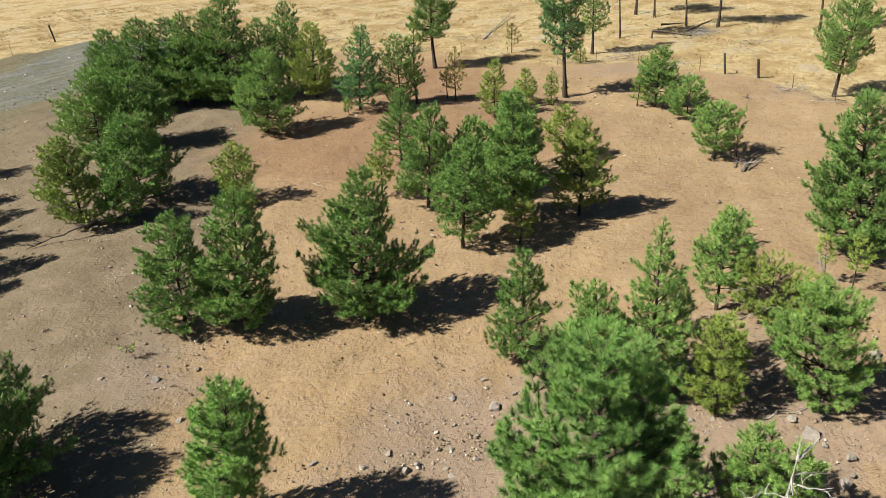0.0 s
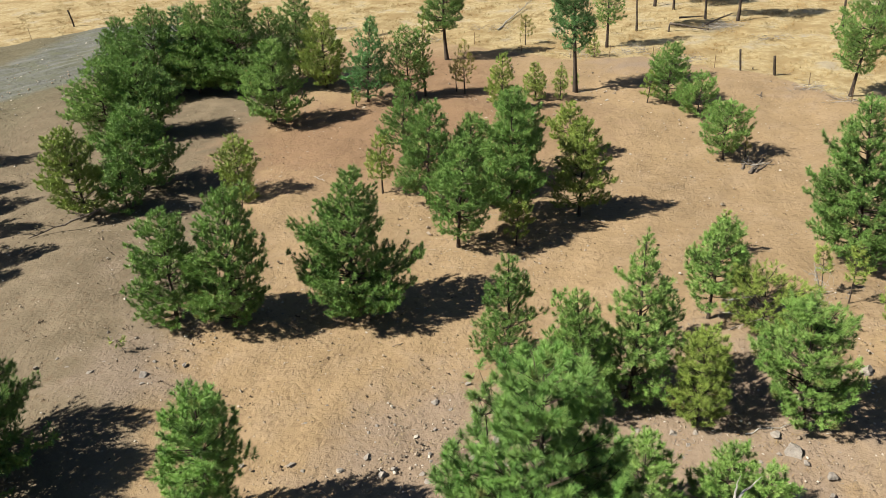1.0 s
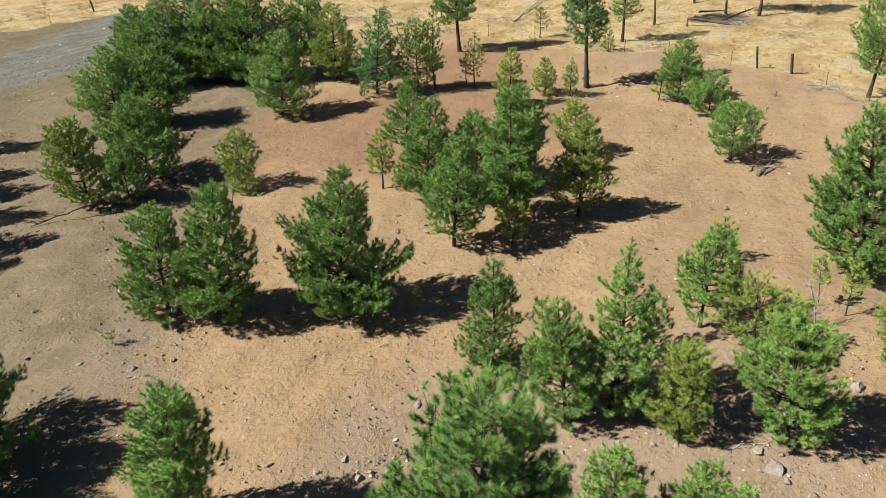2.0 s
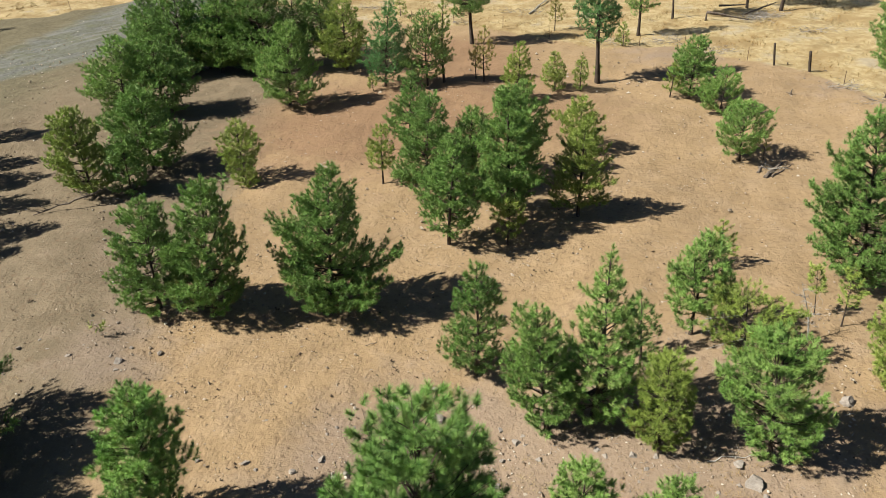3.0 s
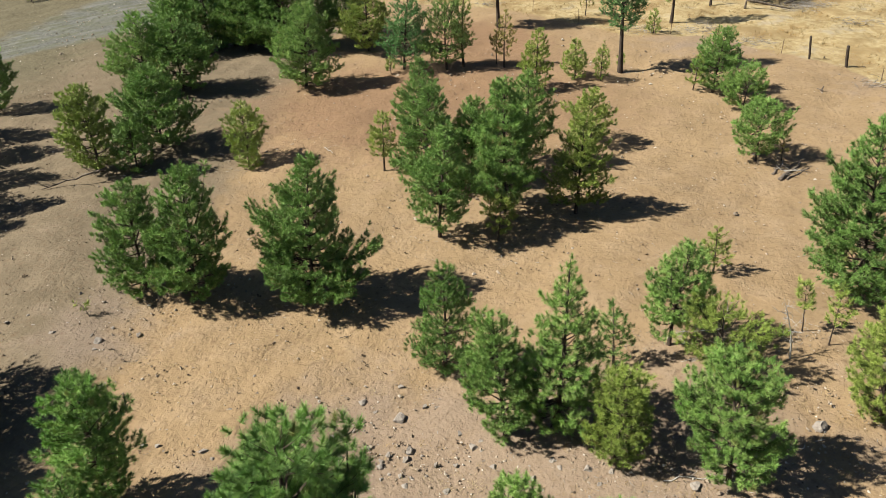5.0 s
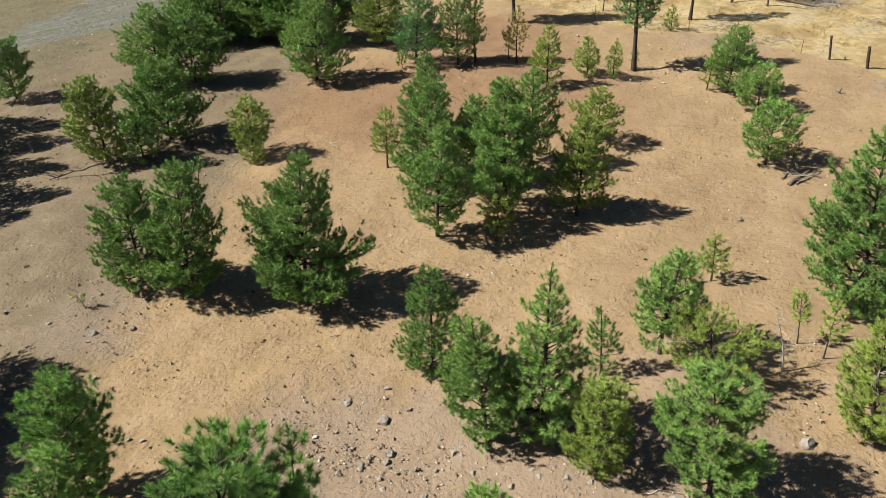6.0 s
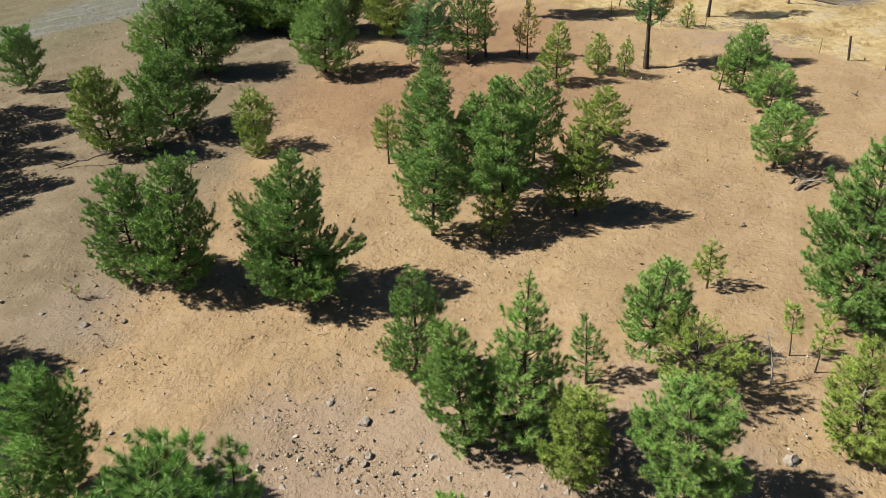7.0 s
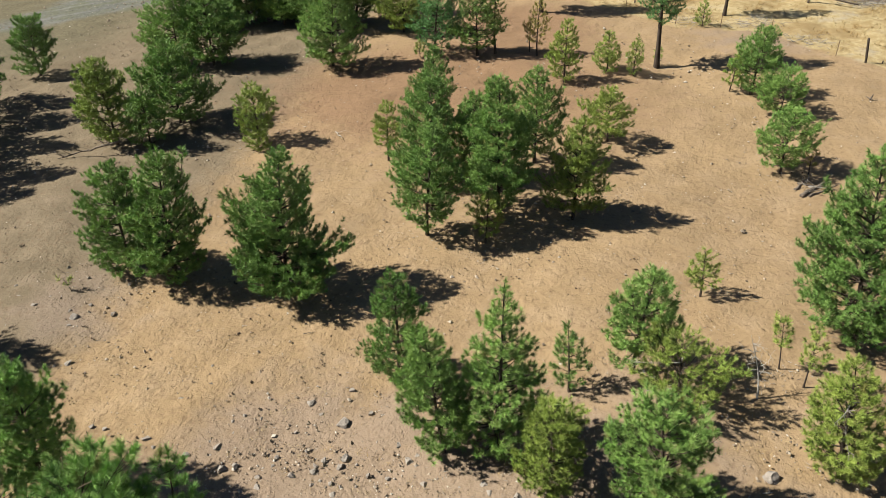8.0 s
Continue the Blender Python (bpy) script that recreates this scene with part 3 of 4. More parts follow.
pine(-14.6, 47.4, 4.7, 3.3, (0.2, 0), 0.16, "olive", 1.1)
pine(-13.9, 46.2, 1.5, 2.0, (0.1, 0), 0.06, "olive")
pine(-41.6, 55.0, 5.5, 4.6, (0.8, 0), 0.07, "green", 1.3, tops=3, cone=0.6)
# out of the picture, beside the track
pine(-41.4, 48.2, 9.0, 5.4, blades=9)
pine(-38.2, 45.0, 8.8, 5.4, blades=9)
pine(-36.2, 40.6, 9.4, 5.4, blades=9)
pine(-33.0, 36.6, 10.0, 5.2, blades=9)
pine(-33.4, 33.8, 9.4, 5.0, blades=9)
# beyond the fence
pine(35.6, 65.4, 9.6, 5.6, (0.8, 0), 0.24, "green", 1.2, 1.0, 0.4, 2, label=TALL, trunk=0.17)
pine(17.4, 87.3, 11.5, 3.8, (-0.3, 0), 0.2, "green", 0.7, label=TALL, trunk=0.17)
pine(-69.0, 94.6, 2.6, 3.2, (0, 0), 0.04, "olive", 1.0, 1.0, 0.4, label="low dark bush standing beside the track")
pine(15.3, 82.8, 2.6, 1.8, (0, 0), 0.06, "olive")
pine(-12.2, 99.3, 2.6, 1.8, (0, 0), 0.06, "olive", 0.7)
pine(8.0, 90.0, 3.8, 1.8, (0, 0), 0.3, "yellow", 0.5, label="thin yellowing young pine")
pine(22.4, 95.4, 13.0, 5.0, (-0.8, 0), 0.5, "green", 0.9, label=TALL, trunk=0.13, blades=5)
pine(27.9, 111.0, 14.0, 5.0, (-1.2, 0), 0.5, "green", 0.9, label=TALL, trunk=0.2, blades=5)
pine(29.9, 108.0, 14.0, 5.0, (-1.0, 0), 0.5, "green", 0.9, label=TALL, trunk=0.15, blades=5)
pine(32.3, 100.5, 13.0, 5.0, (-1.2, 0), 0.45, "green", 0.9, label=TALL, trunk=0.15, blades=5)
pine(35.9, 98.6, 15.0, 5.6, (-1.6, 0), 0.45, "green", 0.9, label=TALL, trunk=0.2, blades=5)
pine(46.3, 92.3, 14.0, 5.6, (-1.8, 0), 0.5, "green", 0.9, label=TALL, trunk=0.17, blades=5)


# ---- dead wood ----
def bare_limbs(rng, base, stem, count, lo, hi, reach, r):
    """Crooked bare limbs with forked twigs, along a stem."""
    n = len(stem) - 1
    for _ in range(count):
        q = rng.uniform(lo, hi) * n
        i = min(int(q), n - 1)
        p = stem[i] + (stem[i + 1] - stem[i]) * (q - i)
        th, ln = rng.uniform(0, 6.28), reach * rng.uniform(0.5, 1.0)
        d = np.array([math.cos(th), math.sin(th), rng.uniform(-0.25, 0.45)])
        t = np.linspace(0, 1, 6)[:, None]
        curl = rng.normal(0, 0.32, 3) * ln
        line = p + d * ln * t + curl * t ** 2 + rng.normal(0, 0.035, (6, 3)) * t
        fork = [(line, r * (1.12 - t[:, 0]))]
        for _ in range(4):
            k = int(rng.integers(1, 6))
            w = unit(line[k] - line[k - 1] + rng.normal(0, 0.6, 3) * 0.3)
            tw = line[k] + w * ln * rng.uniform(0.2, 0.5) * np.linspace(0, 1, 4)[:, None] + rng.normal(0, 0.03, (4, 3)) * np.linspace(0, 1, 4)[:, None]
            fork.append((tw, r * np.array([0.5, 0.42, 0.3, 0.15])))
        v, f = tubes(fork, 4)
        attach("limb", mesh_from("limb", v, f, DEAD), base)


def dead_sapling(x, y, h):
    rng = np.random.default_rng(7)
    base = thing("dead_sapling", x, y, "bare grey dead sapling standing on bare earth", "dead tree")
    u = np.linspace(0, 1, 7)
    stem = np.stack([0.10 * np.sin(u * 4) - 0.75 * u, 0.1 * u, u * h], 1)
    stem[0, 2] = -0.1
    v, f = tubes([(stem, 0.045 * (1.1 - u))], 6)
    attach("trunk", mesh_from("trunk", v, f, DEAD, True), base)
    bare_limbs(rng, base, stem, 22, 0.3, 0.9, 0.7, 0.012)


def dead_snag(x, y, h):
    """A tall dead pine whose bleached top forks."""
    rng = np.random.default_rng(8)
    base = thing("dead_pine", x, y, "bleached bare dead pine standing beside a tall green pine", "dead tree")
    u = np.linspace(0, 1, 12)
    stem = np.stack([-0.53 * u + 0.06 * np.sin(u * 9), -2.1 * u, u * h * 0.97], 1)
    stem[0, 2] = -0.15
    v, f = tubes([(stem, 0.012 + 0.125 * (1 - u))], 8)
    attach("trunk", mesh_from("trunk", v, f, DEAD, True), base)
    for dx, dy, dz, r in ((0.6, 0.45, 0.1, 0.030), (0.1, 0.25, 0.35, 0.026)):
        t = np.linspace(0, 1, 6)[:, None]
        line = stem[-1] + np.array([dx, dy, dz]) * t + rng.normal(0, 0.03, (6, 3)) * t
        v, f = tubes([(line, r * (1.1 - t[:, 0]))], 5)
        attach("limb", mesh_from("limb", v, f, DEAD), base)
    bare_limbs(rng, base, stem, 26, 0.76, 0.97, 0.7, 0.022)
    bare_limbs(rng, base, stem, 12, 0.4, 0.76, 0.9, 0.022)


def fallen_log(a, b, r, material, label, lift=(0.0, 0.0), forks=0, seed=1, name="fallen_log"):
    """A log or branch that lies from a to b, with stubs or forked twigs as its limbs."""
    rng = np.random.default_rng(seed)
    ax, ay = a
    base = thing(name, ax, ay, label, "log")
    za, zb = float(level(*a)), float(level(*b))
    n = 9
    q = np.linspace(0, 1, n)
    line = np.stack([(b[0] - ax) * q, (b[1] - ay) * q, (zb - za) * q + lift[0] + (lift[1] - lift[0]) * q + r * 0.8], 1)
    line[1:-1] += rng.normal(0, (0.035 if r < 0.09 else 0.012) * np.hypot(b[0] - ax, b[1] - ay) ** 0.5, (n - 2, 3)) * np.array([1, 1, 0.4])
    rad = r * (1 - 0.55 * q) * rng.uniform(0.9, 1.1, n)
    ends = np.concatenate([[1e-3], rad, [1e-3]])
    line = np.concatenate([line[:1], line, line[-1:]])
    line[0] -= (line[2] - line[1]) * 0.01
    line[-1] += (line[-2] - line[-3]) * 0.01
    v, f = tubes([(line, ends)], 8)
    attach("stem", mesh_from("stem", v, f, material, True), base)
    along = unit(line[-1] - line[0])
    for _ in range(forks):
        i = int(rng.integers(2, n))
        d = unit(along * 0.7 + rng.normal(0, 0.6, 3) + np.array([0, 0, 0.35]))
        ln = rng.uniform(0.4, 1.0) * 0.95
        t = np.linspace(0, 1, 4)[:, None]
        limb = line[i] + d * ln * t + rng.normal(0, 0.04, (4, 3)) * t
        limb[:, 2] = np.maximum(limb[:, 2], 0.02)
        e = limb[2] + unit(d + rng.normal(0, 0.5, 3)) * ln * 0.5
        e[2] = max(e[2], 0.02)
        v, f = tubes([(limb, r * 0.35 * (1.1 - t[:, 0])), (np.stack([limb[2], e]), [r * 0.2, r * 0.06])], 4)
        attach("limb", mesh_from("limb", v, f, material), base)
    return base


def brush_pile(x, y, size, count, seed, label="heap of dry grey twigs lying on the ground"):
    rng = np.random.default_rng(seed)
    paths = []
    for _ in range(count):
        p = np.array([rng.normal(0, size * 0.5), rng.normal(0, size * 0.35), 0.0])
        th, ln = rng.uniform(0, 6.28), rng.uniform(0.4, 1.3)
        d = np.array([math.cos(th), math.sin(th), rng.uniform(0, 0.35)]) * ln
        p[2] = float(level(x + p[0], y + p[1])) - float(level(x, y)) + rng.uniform(0.03, 0.28)
        paths.append((np.stack([p, p + d * 0.5 + rng.normal(0, 0.06, 3), p + d]), [0.022, 0.016, 0.006]))
    v, f = tubes(paths, 3)
    ob = new("brush_pile", mesh_from("brush_pile", v, f, BRUSH))
    ob.location = (x, y, float(level(x, y)))
    tagged(ob, label, "brushwood", kind="stuff")


dead_sapling(18.6, 29.84, 3.1)
fallen_log((22.1, 50.3), (23.9, 52.8), 0.14, LOG, "dark weathered log lying beside a young pine", forks=2, seed=2)
fallen_log((21.8, 51.1), (22.8, 53.0), 0.10, LOG, "dark weathered log lying beside a young pine", forks=2, seed=3)
fallen_log((22.6, 50.5), (24.4, 52.4), 0.07, LOG, "dark weathered log lying beside a young pine", forks=1, seed=20)
fallen_log((22.0, 51.9), (24.3, 51.6), 0.06, LOG, "dark weathered branch lying across dark logs", (0.12, 0.05), 2, 21, "fallen_branch")
brush_pile(22.8, 51.7, 0.7, 14, 4)
fallen_log((-22.9, 43.0), (-26.8, 40.9), 0.08, LOG, "long thin fallen branch with bare twigs", (0.9, 0.1), 18, 5, "fallen_branch")
fallen_log((-10.2, 50.7), (-8.9, 49.4), 0.035, DEAD, "pale crooked stick lying on bare earth", (0.0, 0.1), 1, 6, "fallen_branch")
fallen_log((-1.7, 29.2), (-1.2, 29.5), 0.025, LOG, "short dark stick lying on bare earth", seed=7, name="fallen_branch")
dead_snag(7.83, 12.15, 10.9)
fallen_log((26.0, 93.5), (30.8, 93.2), 0.16, LOG, "dark log propped on a stub in dry grass", (1.0, 0.12), 0, 10)
fallen_log((25.95, 93.5), (25.97, 93.5), 0.15, LOG, "short dark stub standing in dry grass", (0.0, 1.0), 0, 11, "tree_stub")
fallen_log((28.6, 99.2), (32.4, 101.2), 0.13, LOG, "dark fallen log in dry grass", (0.5, 0.15), seed=12)
fallen_log((30.6, 95.6), (35.6, 100.3), 0.15, LOG, "dark fallen log in dry grass", (0.15, 0.5), seed=13, forks=6)
fallen_log((4.85, 99.1), (10.4, 116.8), 0.10, DEAD, "long grey fallen trunk with bare limbs in dry grass", (0, 0.4), 14, 14)
fallen_log((28.2, 66.6), (28.25, 66.6), 0.08, LOG, "small dark splintered stump on bare earth", (0.0, 0.4), 0, 15, "tree_stub")
fallen_log((28.3, 66.5), (27.9, 66.9), 0.05, LOG, "broken root lying beside a stump", (0.0, 0.1), 0, 16, "fallen_branch")
fallen_log((17.3, 24.4), (19.0, 25.3), 0.03, DEAD, "thin pale twig on bare earth", seed=17, forks=2, name="fallen_branch")
fallen_log((13.0, 22.7), (15.5, 23.2), 0.025, DEAD, "thin pale twig on bare earth", seed=18, forks=2, name="fallen_branch")
fallen_log((8.6, 25.9), (5.0, 27.2), 0.05, LOG, "thin fallen branch on bare earth", seed=19, forks=3, name="fallen_branch")
for k, (px, py, sz, cnt) in enumerate(((33.0, 95.5, 2.6, 170), (31.5, 94.2, 2.0, 120), (20.5, 84.5, 3.0, 90), (24.5, 80.0, 2.4, 70), (14.0, 84.0, 2.6, 60),
                                       (33.0, 68.0, 2.0, 60), (34.5, 64.0, 1.6, 40), (-17.5, 104.0, 2.6, 70), (36.5, 88.0, 2.5, 60), (-4.0, 94.5, 2.4, 50), (4.0, 100.0, 3.0, 60))):
    brush_pile(px, py, sz, cnt, 30 + k)


# ---- fence ----
def build_fence():
    fence = thing("wire_fence", 29.0, 75.0, "old wire fence with dark wooden and thin steel posts", "fence", z=0.0)
    rng = np.random.default_rng(21)
    heads = []
    wooden = ((-61.9, 115.1, 2.6, 0.13, -0.25), (29.0, 75.0, 2.2, 0.10, -0.35), (31.7, 73.1, 1.9, 0.13, -0.3))
    steel = ((-63.5, 105.6, 1.7), (-45.0, 113.5, 1.5), (-30.0, 106.0, 1.5), (-20.0, 99.5, 1.5), (-10.0, 95.0, 1.5), (-4.5, 94.5, 1.5), (1.8, 91.5, 1.5), (7.4, 86.8, 1.5), (12.7, 82.8, 1.5),
             (17.0, 82.6, 1.4), (21.6, 81.8, 1.4), (26.8, 76.5, 1.4), (33.3, 68.8, 1.3), (35.0, 63.8, 1.3), (38.5, 59.0, 1.4))
    for x, y, h, r, lean in wooden:
        u = np.linspace(0, 1, 6)
        line = np.stack([x - 29 + lean * u, y - 75 + 0.05 * np.sin(u * 5), h * u], 1)
        line[0, 2] = -0.2
        line = np.concatenate([line, line[-1:] + np.array([[0, 0, 0.01]])])
        v, f = tubes([(line, np.concatenate([r * rng.uniform(0.93, 1.05, 6), [0.01]]))], 10)
        attach("post", mesh_from("post", v, f, POST, True), fence)
        heads.append((x, y, h * 0.85))
    for x, y, h in steel:
        lean = rng.normal(0, 0.06, 2)
        s = 0.028
        bm = bmesh.new()
        bmesh.ops.create_cube(bm, size=1.0, matrix=Matrix.Translation((0, 0, h / 2)) @ Matrix.Diagonal((s * 2, 0.012, h, 1)))
        bmesh.ops.create_cube(bm, size=1.0, matrix=Matrix.Translation((0, s, h / 2)) @ Matrix.Diagonal((0.012, s * 2, h, 1)))
        for w in bm.verts:
            w.co.x += lean[0] * w.co.z
            w.co.y += lean[1] * w.co.z
        me = bpy.data.meshes.new("steel_post")
        bm.to_mesh(me)
        bm.free()
        me.materials.append(STEEL)
        ob = attach("steel_post", me, fence, "thin rusty steel post")
        ob.location = (x - 29, y - 75, 0)
        heads.append((x, y, h))
    heads.sort()
    for share in (0.45, 0.68, 0.92):
        line = []
        for (x, y, h), (x2, y2, h2) in zip(heads, heads[1:]):
            line.append((x - 29, y - 75, 1.35 * share))
            line.append(((x + x2) / 2 - 29, (y + y2) / 2 - 75, 1.35 * share - 0.04))
        line.append((heads[-1][0] - 29, heads[-1][1] - 75, 1.35 * share))
        v, f = tubes([(line, np.full(len(line), 0.004))], 3)
        attach("wire", mesh_from("wire", v, f, STEEL), fence)


build_fence()


# ---- rocks ----
def rock_mesh(seed):
    rng = np.random.default_rng(seed)
    bm = bmesh.new()
    bmesh.ops.create_icosphere(bm, subdivisions=3, radius=0.62)
    off = Vector(rng.uniform(-50, 50, 3))
    cuts = [(Vector(unit(rng.normal(0, 1, 3))), rng.uniform(0.24, 0.44)) for _ in range(16)]
    for v in bm.verts:
        for d, c in cuts:
            k = v.co.dot(d) - c
            if k > 0:
                v.co -= d * k
        v.co += v.co.normalized() * (0.07 * noise.noise(v.co * 2.2 + off) + 0.05 * noise.noise(v.co * 5 + off))
        v.co.z *= 0.72
    me = bpy.data.meshes.new("rock")
    bm.to_mesh(me)
    bm.free()
    me.materials.append(ROCK)
    return me


ROCKS = [rock_mesh(60 + k) for k in range(7)]
ROCK_RNG = random.Random(5)


def rock(x, y, s, tall=1.0):
    ob = new("rock", ROCKS[ROCK_RNG.randrange(7)])
    s *= 1.05
    ob.rotation_euler = (ROCK_RNG.uniform(-0.2, 0.2), ROCK_RNG.uniform(-0.2, 0.2), ROCK_RNG.uniform(0, 6.28))
    ob.scale = (s * ROCK_RNG.uniform(0.9, 1.15), s * ROCK_RNG.uniform(0.75, 1.0), s * ROCK_RNG.uniform(0.8, 1.05) * tall)
    ob.location = (x, y, float(level(x, y)) + s * 0.04 * tall)
    size = "large pale grey boulder" if s > 0.8 else "angular grey rock" if s > 0.35 else "small grey stone"
    tagged(ob, size + " half sunk in bare earth", "rock", "scattered rocks")


rock(0.58, 25.38, 0.36)
rock(1.26, 24.96, 0.20)
rock(2.35, 24.78, 0.64)
rock(3.31, 25.57, 0.25)
rock(4.18, 24.21, 0.34)
rock(3.25, 23.19, 0.48)
rock(3.18, 22.73, 0.38)
rock(2.26, 22.19, 0.33)
rock(2.21, 22.48, 0.24)
rock(2.42, 22.82, 0.29)
rock(1.52, 21.79, 0.38)
rock(0.34, 21.29, 0.31)
rock(0.53, 20.87, 0.33)
rock(-0.02, 20.52, 0.28)
rock(-0.81, 21.53, 0.34)
rock(-1.26, 21.23, 0.44)
rock(-2.97, 21.36, 0.35)
rock(-1.78, 22.96, 0.25)
rock(-2.13, 23.45, 0.23)
rock(-1.82, 23.92, 0.20)
rock(-1.06, 24.02, 0.20)
rock(-2.92, 23.15, 0.21)
rock(-3.14, 22.94, 0.21)
rock(-2.78, 22.55, 0.23)
rock(-3.40, 22.43, 0.26)
rock(-2.42, 22.24, 0.23)
rock(-4.89, 21.51, 0.31)
rock(-1.79, 22.33, 0.15)
rock(0.65, 23.81, 0.17)
rock(1.54, 23.07, 0.22)
rock(0.58, 22.02, 0.19)
rock(0.53, 22.43, 0.24)
rock(3.45, 21.40, 0.32)
rock(3.61, 21.81, 0.21)
rock(3.18, 21.85, 0.28)
rock(2.73, 21.87, 0.21)
rock(4.19, 22.00, 0.16)
rock(2.05, 26.58, 0.26)
rock(5.22, 22.66, 0.21)
rock(-4.31, 23.05, 0.21)
rock(-5.69, 23.25, 0.16)
rock(2.46, 21.60, 0.23)
rock(-2.65, 21.90, 0.18)
rock(-1.97, 22.11, 0.35)
rock(-4.39, 21.24, 0.20)
rock(3.78, 22.98, 0.14)
rock(5.76, 23.60, 0.47)
rock(6.04, 23.93, 0.28)
rock(5.09, 24.22, 0.33)
rock(6.71, 22.71, 0.36)
rock(6.15, 23.49, 0.21)
rock(7.42, 23.31, 0.16)
rock(8.09, 22.89, 0.22)
rock(8.97, 23.21, 0.45)
rock(9.22, 22.85, 0.36)
rock(10.27, 22.96, 0.49)
rock(8.67, 22.81, 0.13)
rock(4.84, 24.69, 0.22)
rock(8.96, 23.69, 0.14)
rock(6.53, 23.15, 0.11)
rock(18.91, 25.88, 0.80)
rock(12.26, 26.72, 0.24)
rock(8.29, 22.30, 0.36)
rock(10.74, 22.29, 0.27)
rock(11.86, 22.95, 0.18)
rock(11.14, 22.90, 0.27)
rock(4.42, 22.63, 0.23)
rock(5.10, 21.36, 0.32)
rock(-13.18, 26.93, 0.53)
rock(-13.83, 27.29, 0.25)
rock(-11.50, 27.72, 0.37)
rock(-15.88, 27.14, 0.39)
rock(-14.75, 25.84, 0.34)
rock(-11.16, 24.13, 0.38)
rock(-13.12, 27.98, 0.25)
rock(-16.42, 30.25, 0.27)
rock(-17.18, 27.48, 0.27)
rock(-18.58, 30.85, 0.21)
rock(-16.16, 26.38, 0.19)
rock(-18.79, 27.48, 0.31)
rock(-19.42, 28.60, 0.21)
rock(-15.54, 27.92, 0.23)
rock(-13.02, 26.35, 0.22)
rock(-14.75, 29.84, 0.20)
rock(-18.04, 28.15, 0.20)
rock(-11.65, 23.83, 0.23)
rock(-4.69, 26.03, 0.19)
rock(-4.16, 25.07, 0.16)
rock(14.47, 21.75, 1.01, 0.75)
rock(14.11, 22.55, 0.56)
rock(14.60, 19.23, 0.50, 1.9)
rock(15.40, 20.49, 0.45)
rock(13.13, 21.25, 0.22)
rock(14.74, 21.09, 0.25)
rock(13.90, 19.56, 0.38)
rock(13.91, 21.62, 0.20)
rock(11.25, 21.03, 0.29)
rock(10.39, 21.66, 0.19)
rock(11.94, 19.50, 0.19)
rock(15.03, 19.59, 0.22)
rock(14.38, 18.96, 0.19)
rock(-6.9, 21.4, 0.24)
rock(-7.5, 21.3, 0.21)
rock(9.9, 19.9, 0.52)


# ---- loose stuff ----
def build_pebbles():
    rng = np.random.default_rng(8)
    parts = []
    for cx, cy, sx, sy, n in ((0.5, 22.3, 3.2, 1.7, 650), (9.5, 22.0, 3.5, 2.0, 600), (-14, 27, 5.5, 4.5, 420), (-21, 37, 5, 5, 350), (0, 32, 18, 14, 2400),
                              (0, 55, 24, 14, 1500), (17, 25, 4, 3, 500), (5, 68, 10, 4, 400), (-44, 72, 10, 16, 1500)):
        parts.append(np.stack([rng.normal(cx, sx, n), rng.normal(cy, sy, n)], 1))
    p = np.concatenate(parts)
    n = len(p)
    size = np.clip(rng.lognormal(-3.2, 0.5, n), 0.018, 0.14) * (1 + 0.012 * np.clip(p[:, 1] - 25, 0, 60))
    shape = np.array([[1, 0, 0], [0, 1, 0], [-1, 0, 0], [0, -1, 0], [0, 0, 1], [0, 0, -1]], float)
    v = shape[None] * size[:, None, None] * rng.uniform(0.55, 1.25, (n, 6, 1)) * np.array([1, 0.85, 0.7])
    th = rng.uniform(0, 6.28, n)
    c, s = np.cos(th)[:, None], np.sin(th)[:, None]
    v = np.stack([v[..., 0] * c - v[..., 1] * s, v[..., 0] * s + v[..., 1] * c, v[..., 2]], -1) + rng.normal(0, 0.15, (n, 6, 3)) * size[:, None, None]
    z = level(p[:, 0], p[:, 1]) + size * 0.1 + 0.015
    v = v + np.stack([p[:, 0], p[:, 1], z], 1)[:, None, :]
    tri = np.array([[0, 1, 4], [1, 2, 4], [2, 3, 4], [3, 0, 4], [1, 0, 5], [2, 1, 5], [3, 2, 5], [0, 3, 5]])
    f = (np.arange(n) * 6)[:, None, None] + tri[None]
    tagged(new("pebbles", mesh_from("pebbles", v.reshape(-1, 3), f.reshape(-1, 3), PEBBLE)), "loose pebbles and dark clods strewn over bare earth", "pebbles", kind="stuff")


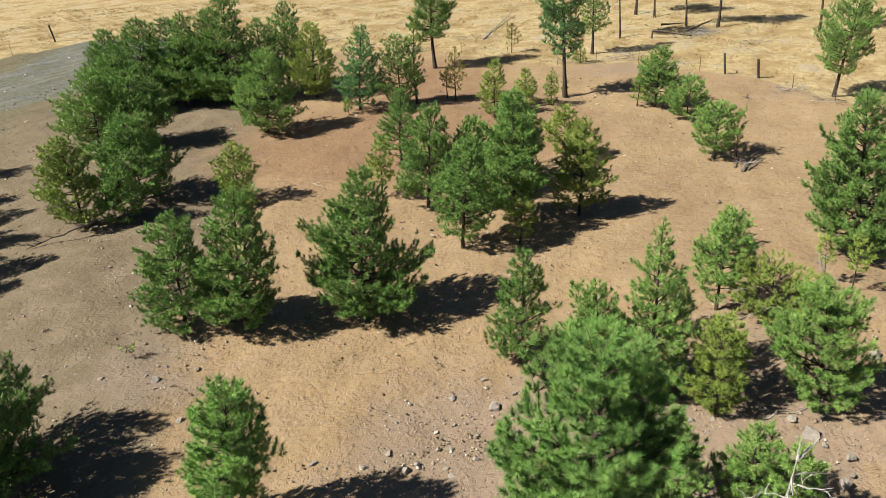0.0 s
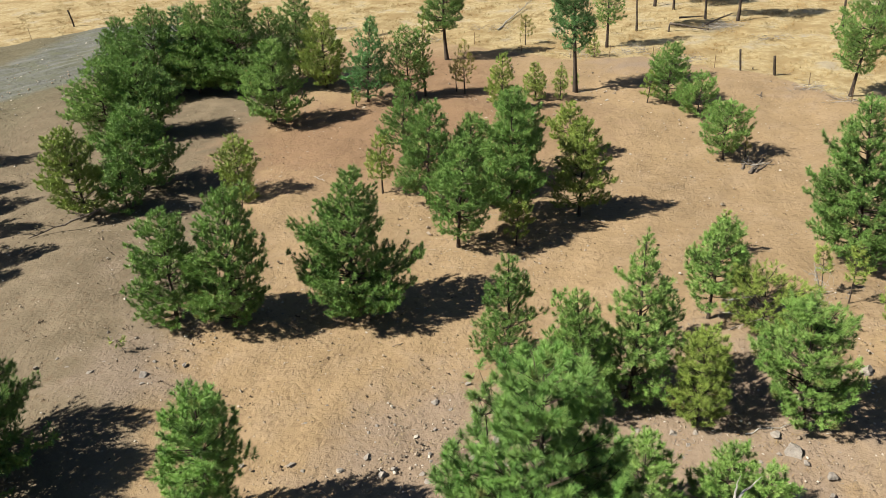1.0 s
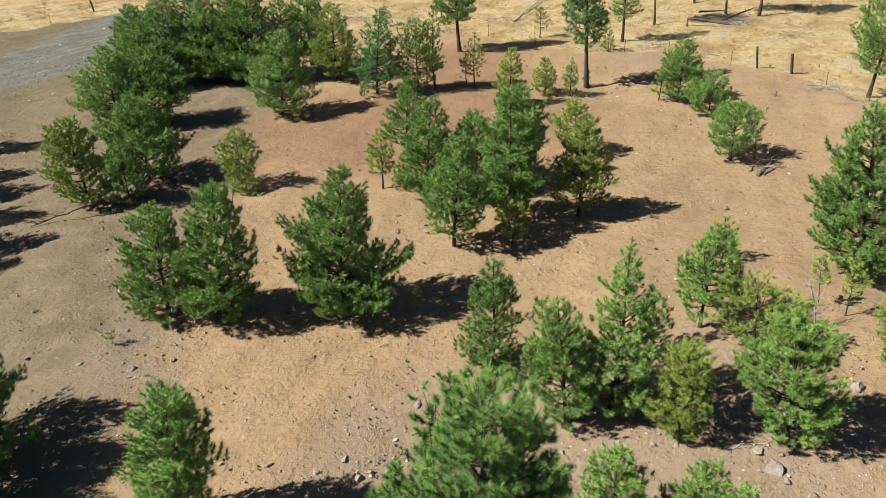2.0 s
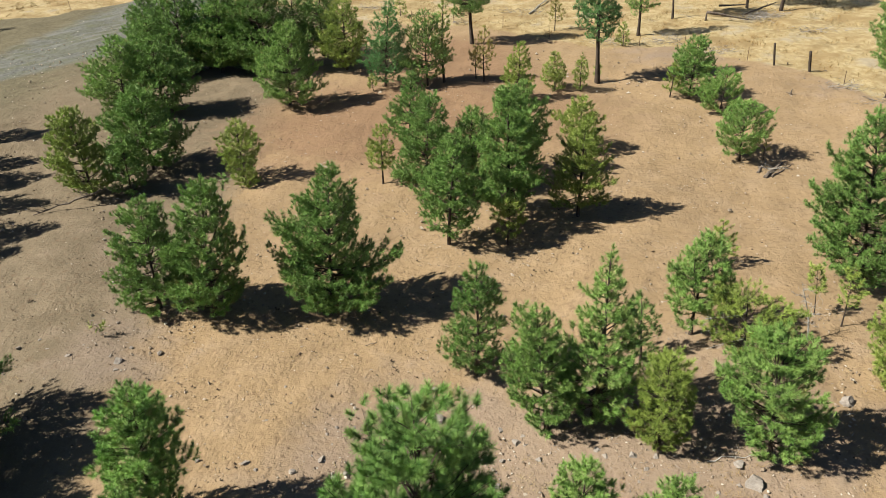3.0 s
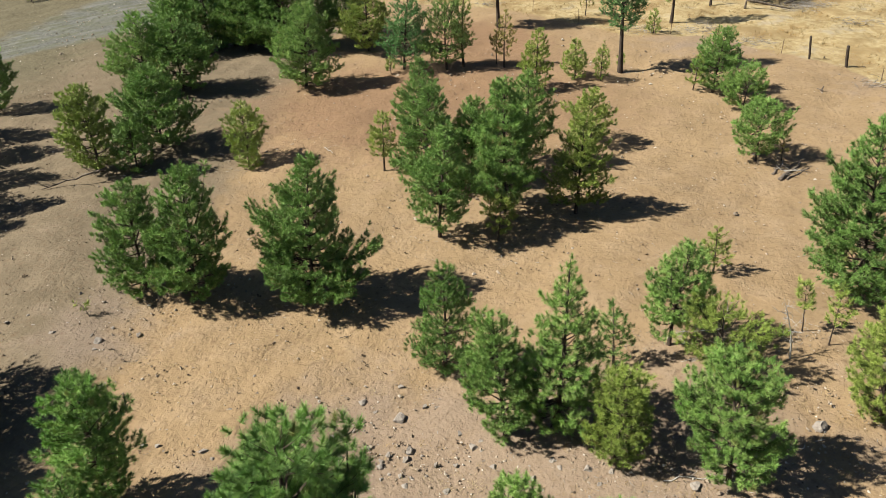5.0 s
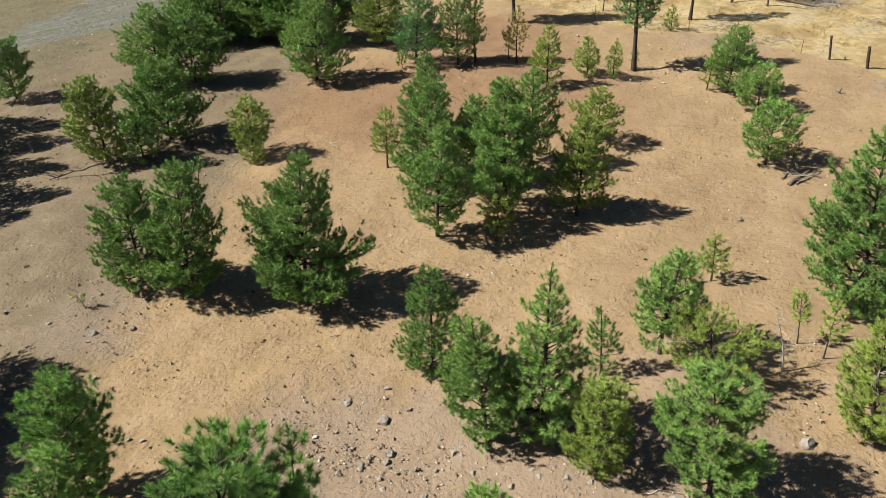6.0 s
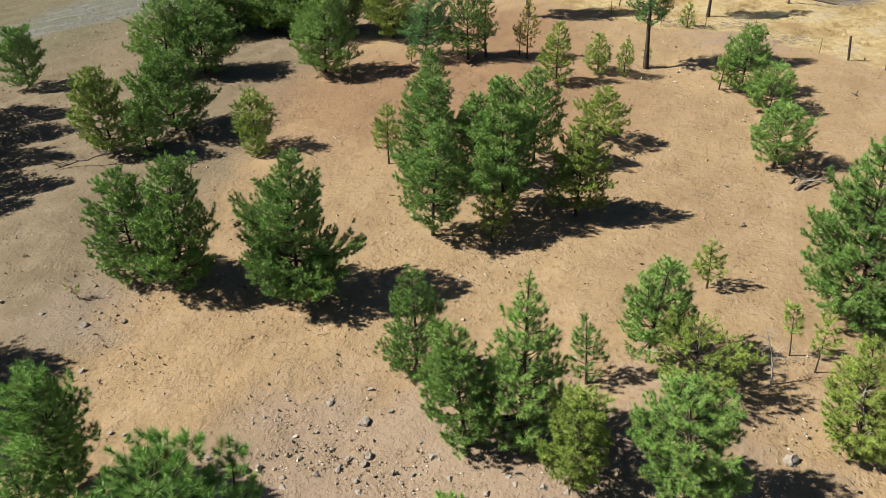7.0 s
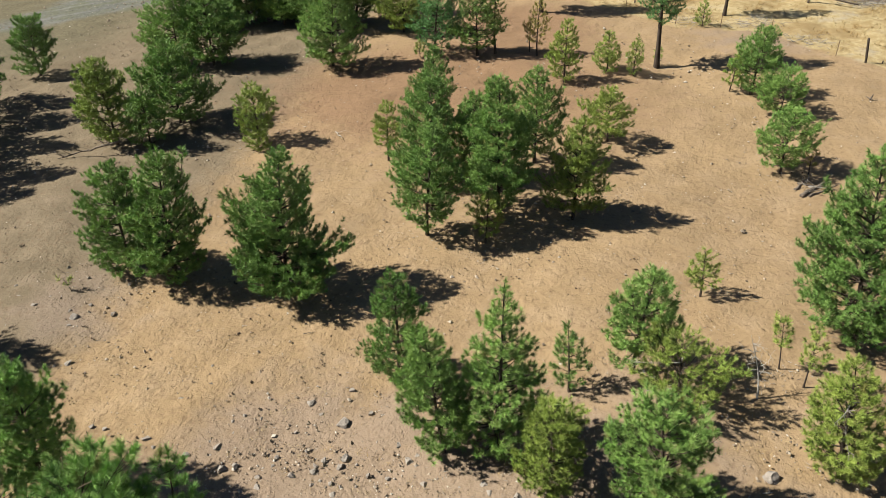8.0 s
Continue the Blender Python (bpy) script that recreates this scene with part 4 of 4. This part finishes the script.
def build_droppings():
    """Small dark heaps of dry dung and clods, most of them where the herd has stood."""
    rng = np.random.default_rng(12)
    heaps = []
    for cx, cy, sx, sy, n in ((-19, 33, 5.5, 6, 120), (-6, 26, 8, 3.5, 110), (6, 36, 8, 5, 90), (-9, 56, 7, 7, 70), (12, 60, 9, 7, 70), (14, 45, 7, 7, 50), (-38, 50, 8, 10, 50)):
        heaps.append(np.stack([rng.normal(cx, sx, n), rng.normal(cy, sy, n)], 1))
    heaps = np.concatenate(heaps)
    count = rng.choice([1, 1, 1, 2, 3], len(heaps))
    p = np.repeat(heaps, count, 0)
    n = len(p)
    p = p + rng.normal(0, 0.09, (n, 2))
    size = rng.uniform(0.022, 0.06, n)
    bm = bmesh.new()
    bmesh.ops.create_icosphere(bm, subdivisions=1, radius=1.0)
    ball = np.array([v.co[:] for v in bm.verts])
    tri = np.array([[v.index for v in f.verts] for f in bm.faces])
    bm.free()
    v = ball[None] * size[:, None, None] * rng.uniform(0.75, 1.25, (n, len(ball), 1)) * np.array([1, 1, 0.75])
    v = v + np.stack([p[:, 0], p[:, 1], level(p[:, 0], p[:, 1]) + size * 0.45 + 0.02], 1)[:, None, :]
    f = (np.arange(n) * len(ball))[:, None, None] + tri[None]
    tagged(new("droppings", mesh_from("droppings", v.reshape(-1, 3), f.reshape(-1, 3), DUNG, True)), "small dark heaps of dry dung on trodden earth", "dung", kind="stuff")


def build_grass():
    rng = np.random.default_rng(9)
    n = 90000
    x, y = rng.uniform(-78, 70, n), rng.uniform(56, 150, n)
    # it stands in drifts, thick and thin
    drift = sum(np.sin(x * a + y * c + ph) for a, c, ph in ((0.9, 0.5, 1.0), (-0.6, 1.1, 2.0), (1.7, -1.2, 0.5), (0.35, -0.3, 4.0), (2.3, 1.9, 3.0)))
    keep = (y - np.interp(x, EDGE_X, EDGE_Y) > rng.uniform(-1.5, 2.0, n)) & (drift > rng.normal(0.2, 1.2, n))
    x, y, drift = x[keep], y[keep], drift[keep]
    n = len(x)
    b = 4
    x, y = np.repeat(x, b) + rng.normal(0, 0.1, n * b), np.repeat(y, b) + rng.normal(0, 0.1, n * b)
    h = np.repeat(rng.uniform(0.10, 0.26, n) * (1 + 0.22 * np.clip(drift, 0, 3)), b) * rng.uniform(0.7, 1.1, n * b)
    th = rng.uniform(0, 3.14, n * b)
    w = 0.022
    lean = rng.normal(0.08, 0.14, (n * b, 2))
    z = level(x, y)
    v = np.stack([np.stack([x - w * np.cos(th), y - w * np.sin(th), z], 1), np.stack([x + w * np.cos(th), y + w * np.sin(th), z], 1), np.stack([x + lean[:, 0], y + lean[:, 1], z + h], 1)], 1)
    f = np.arange(n * b * 3).reshape(-1, 3)
    tagged(new("dry_grass", mesh_from("dry_grass", v.reshape(-1, 3), f, STRAW)), "tall dry golden grass beyond the fence", "grass", kind="stuff")


def build_litter():
    """Dry grass stalks, fallen needles and twigs that lie about in the clearing."""
    rng = np.random.default_rng(10)
    n = 1500
    p = np.stack([rng.normal(2, 16, n), rng.normal(38, 17, n)], 1)
    for ob in [o for o in scene.objects if o.name.startswith("pine_tree") and o.location.y < 60 and abs(o.location.x) < 30]:
        p = np.concatenate([p, np.array(ob.location[:2]) + rng.normal(0, 1.3, (60, 2))])
    n = len(p)
    p = p[p[:, 1] > 17]
    n = len(p)
    ln, th = rng.uniform(0.08, 0.26, n), rng.uniform(0, 6.28, n)
    d = np.stack([np.cos(th), np.sin(th), rng.normal(0.05, 0.12, n)], 1) * ln[:, None]
    side = np.stack([-np.sin(th), np.cos(th), np.zeros(n)], 1) * rng.uniform(0.008, 0.018, n)[:, None]
    base = np.stack([p[:, 0], p[:, 1], level(p[:, 0], p[:, 1]) + 0.05], 1)
    up = np.array([0, 0, 0.025])
    v = np.stack([base - side, base + side, base + up, base + d], 1)
    f = (np.arange(n) * 4)[:, None, None] + np.array([[0, 1, 3], [1, 2, 3], [2, 0, 3]])[None]
    tagged(new("twig_litter", mesh_from("twig_litter", v.reshape(-1, 3), f.reshape(-1, 3), BRUSH)), "dry twigs and stalks scattered on bare earth", "twigs", kind="stuff")


def build_straw():
    """Thin patches of trampled dry grass between the stones."""
    rng = np.random.default_rng(14)
    n = 260
    centre = np.concatenate([np.stack([rng.normal(8, 4.5, n), rng.normal(22, 2.2, n)], 1), np.stack([rng.normal(-2, 6, n), rng.normal(27, 3, n)], 1), np.stack([rng.normal(17, 4, n), rng.normal(25, 3, n)], 1)])
    b = 9
    p = np.repeat(centre, b, 0) + rng.normal(0, 0.13, (len(centre) * b, 2))
    n = len(p)
    th, ln = rng.uniform(0, 6.28, n), rng.uniform(0.06, 0.2, n)
    root = np.stack([p[:, 0], p[:, 1], level(p[:, 0], p[:, 1]) + 0.01], 1)
    side = np.stack([-np.sin(th), np.cos(th), np.zeros(n)], 1) * 0.007
    tip = root + np.stack([np.cos(th) * ln, np.sin(th) * ln, ln * rng.uniform(0.15, 0.7, n) + 0.03], 1)
    v = np.stack([root - side, root + side, tip], 1).reshape(-1, 3)
    tagged(new("straw", mesh_from("straw", v, np.arange(n * 3).reshape(-1, 3), STRAW)), "sparse trampled dry grass on stony earth", "grass", kind="stuff")


build_pebbles()
build_straw()
build_droppings()
build_grass()
build_litter()
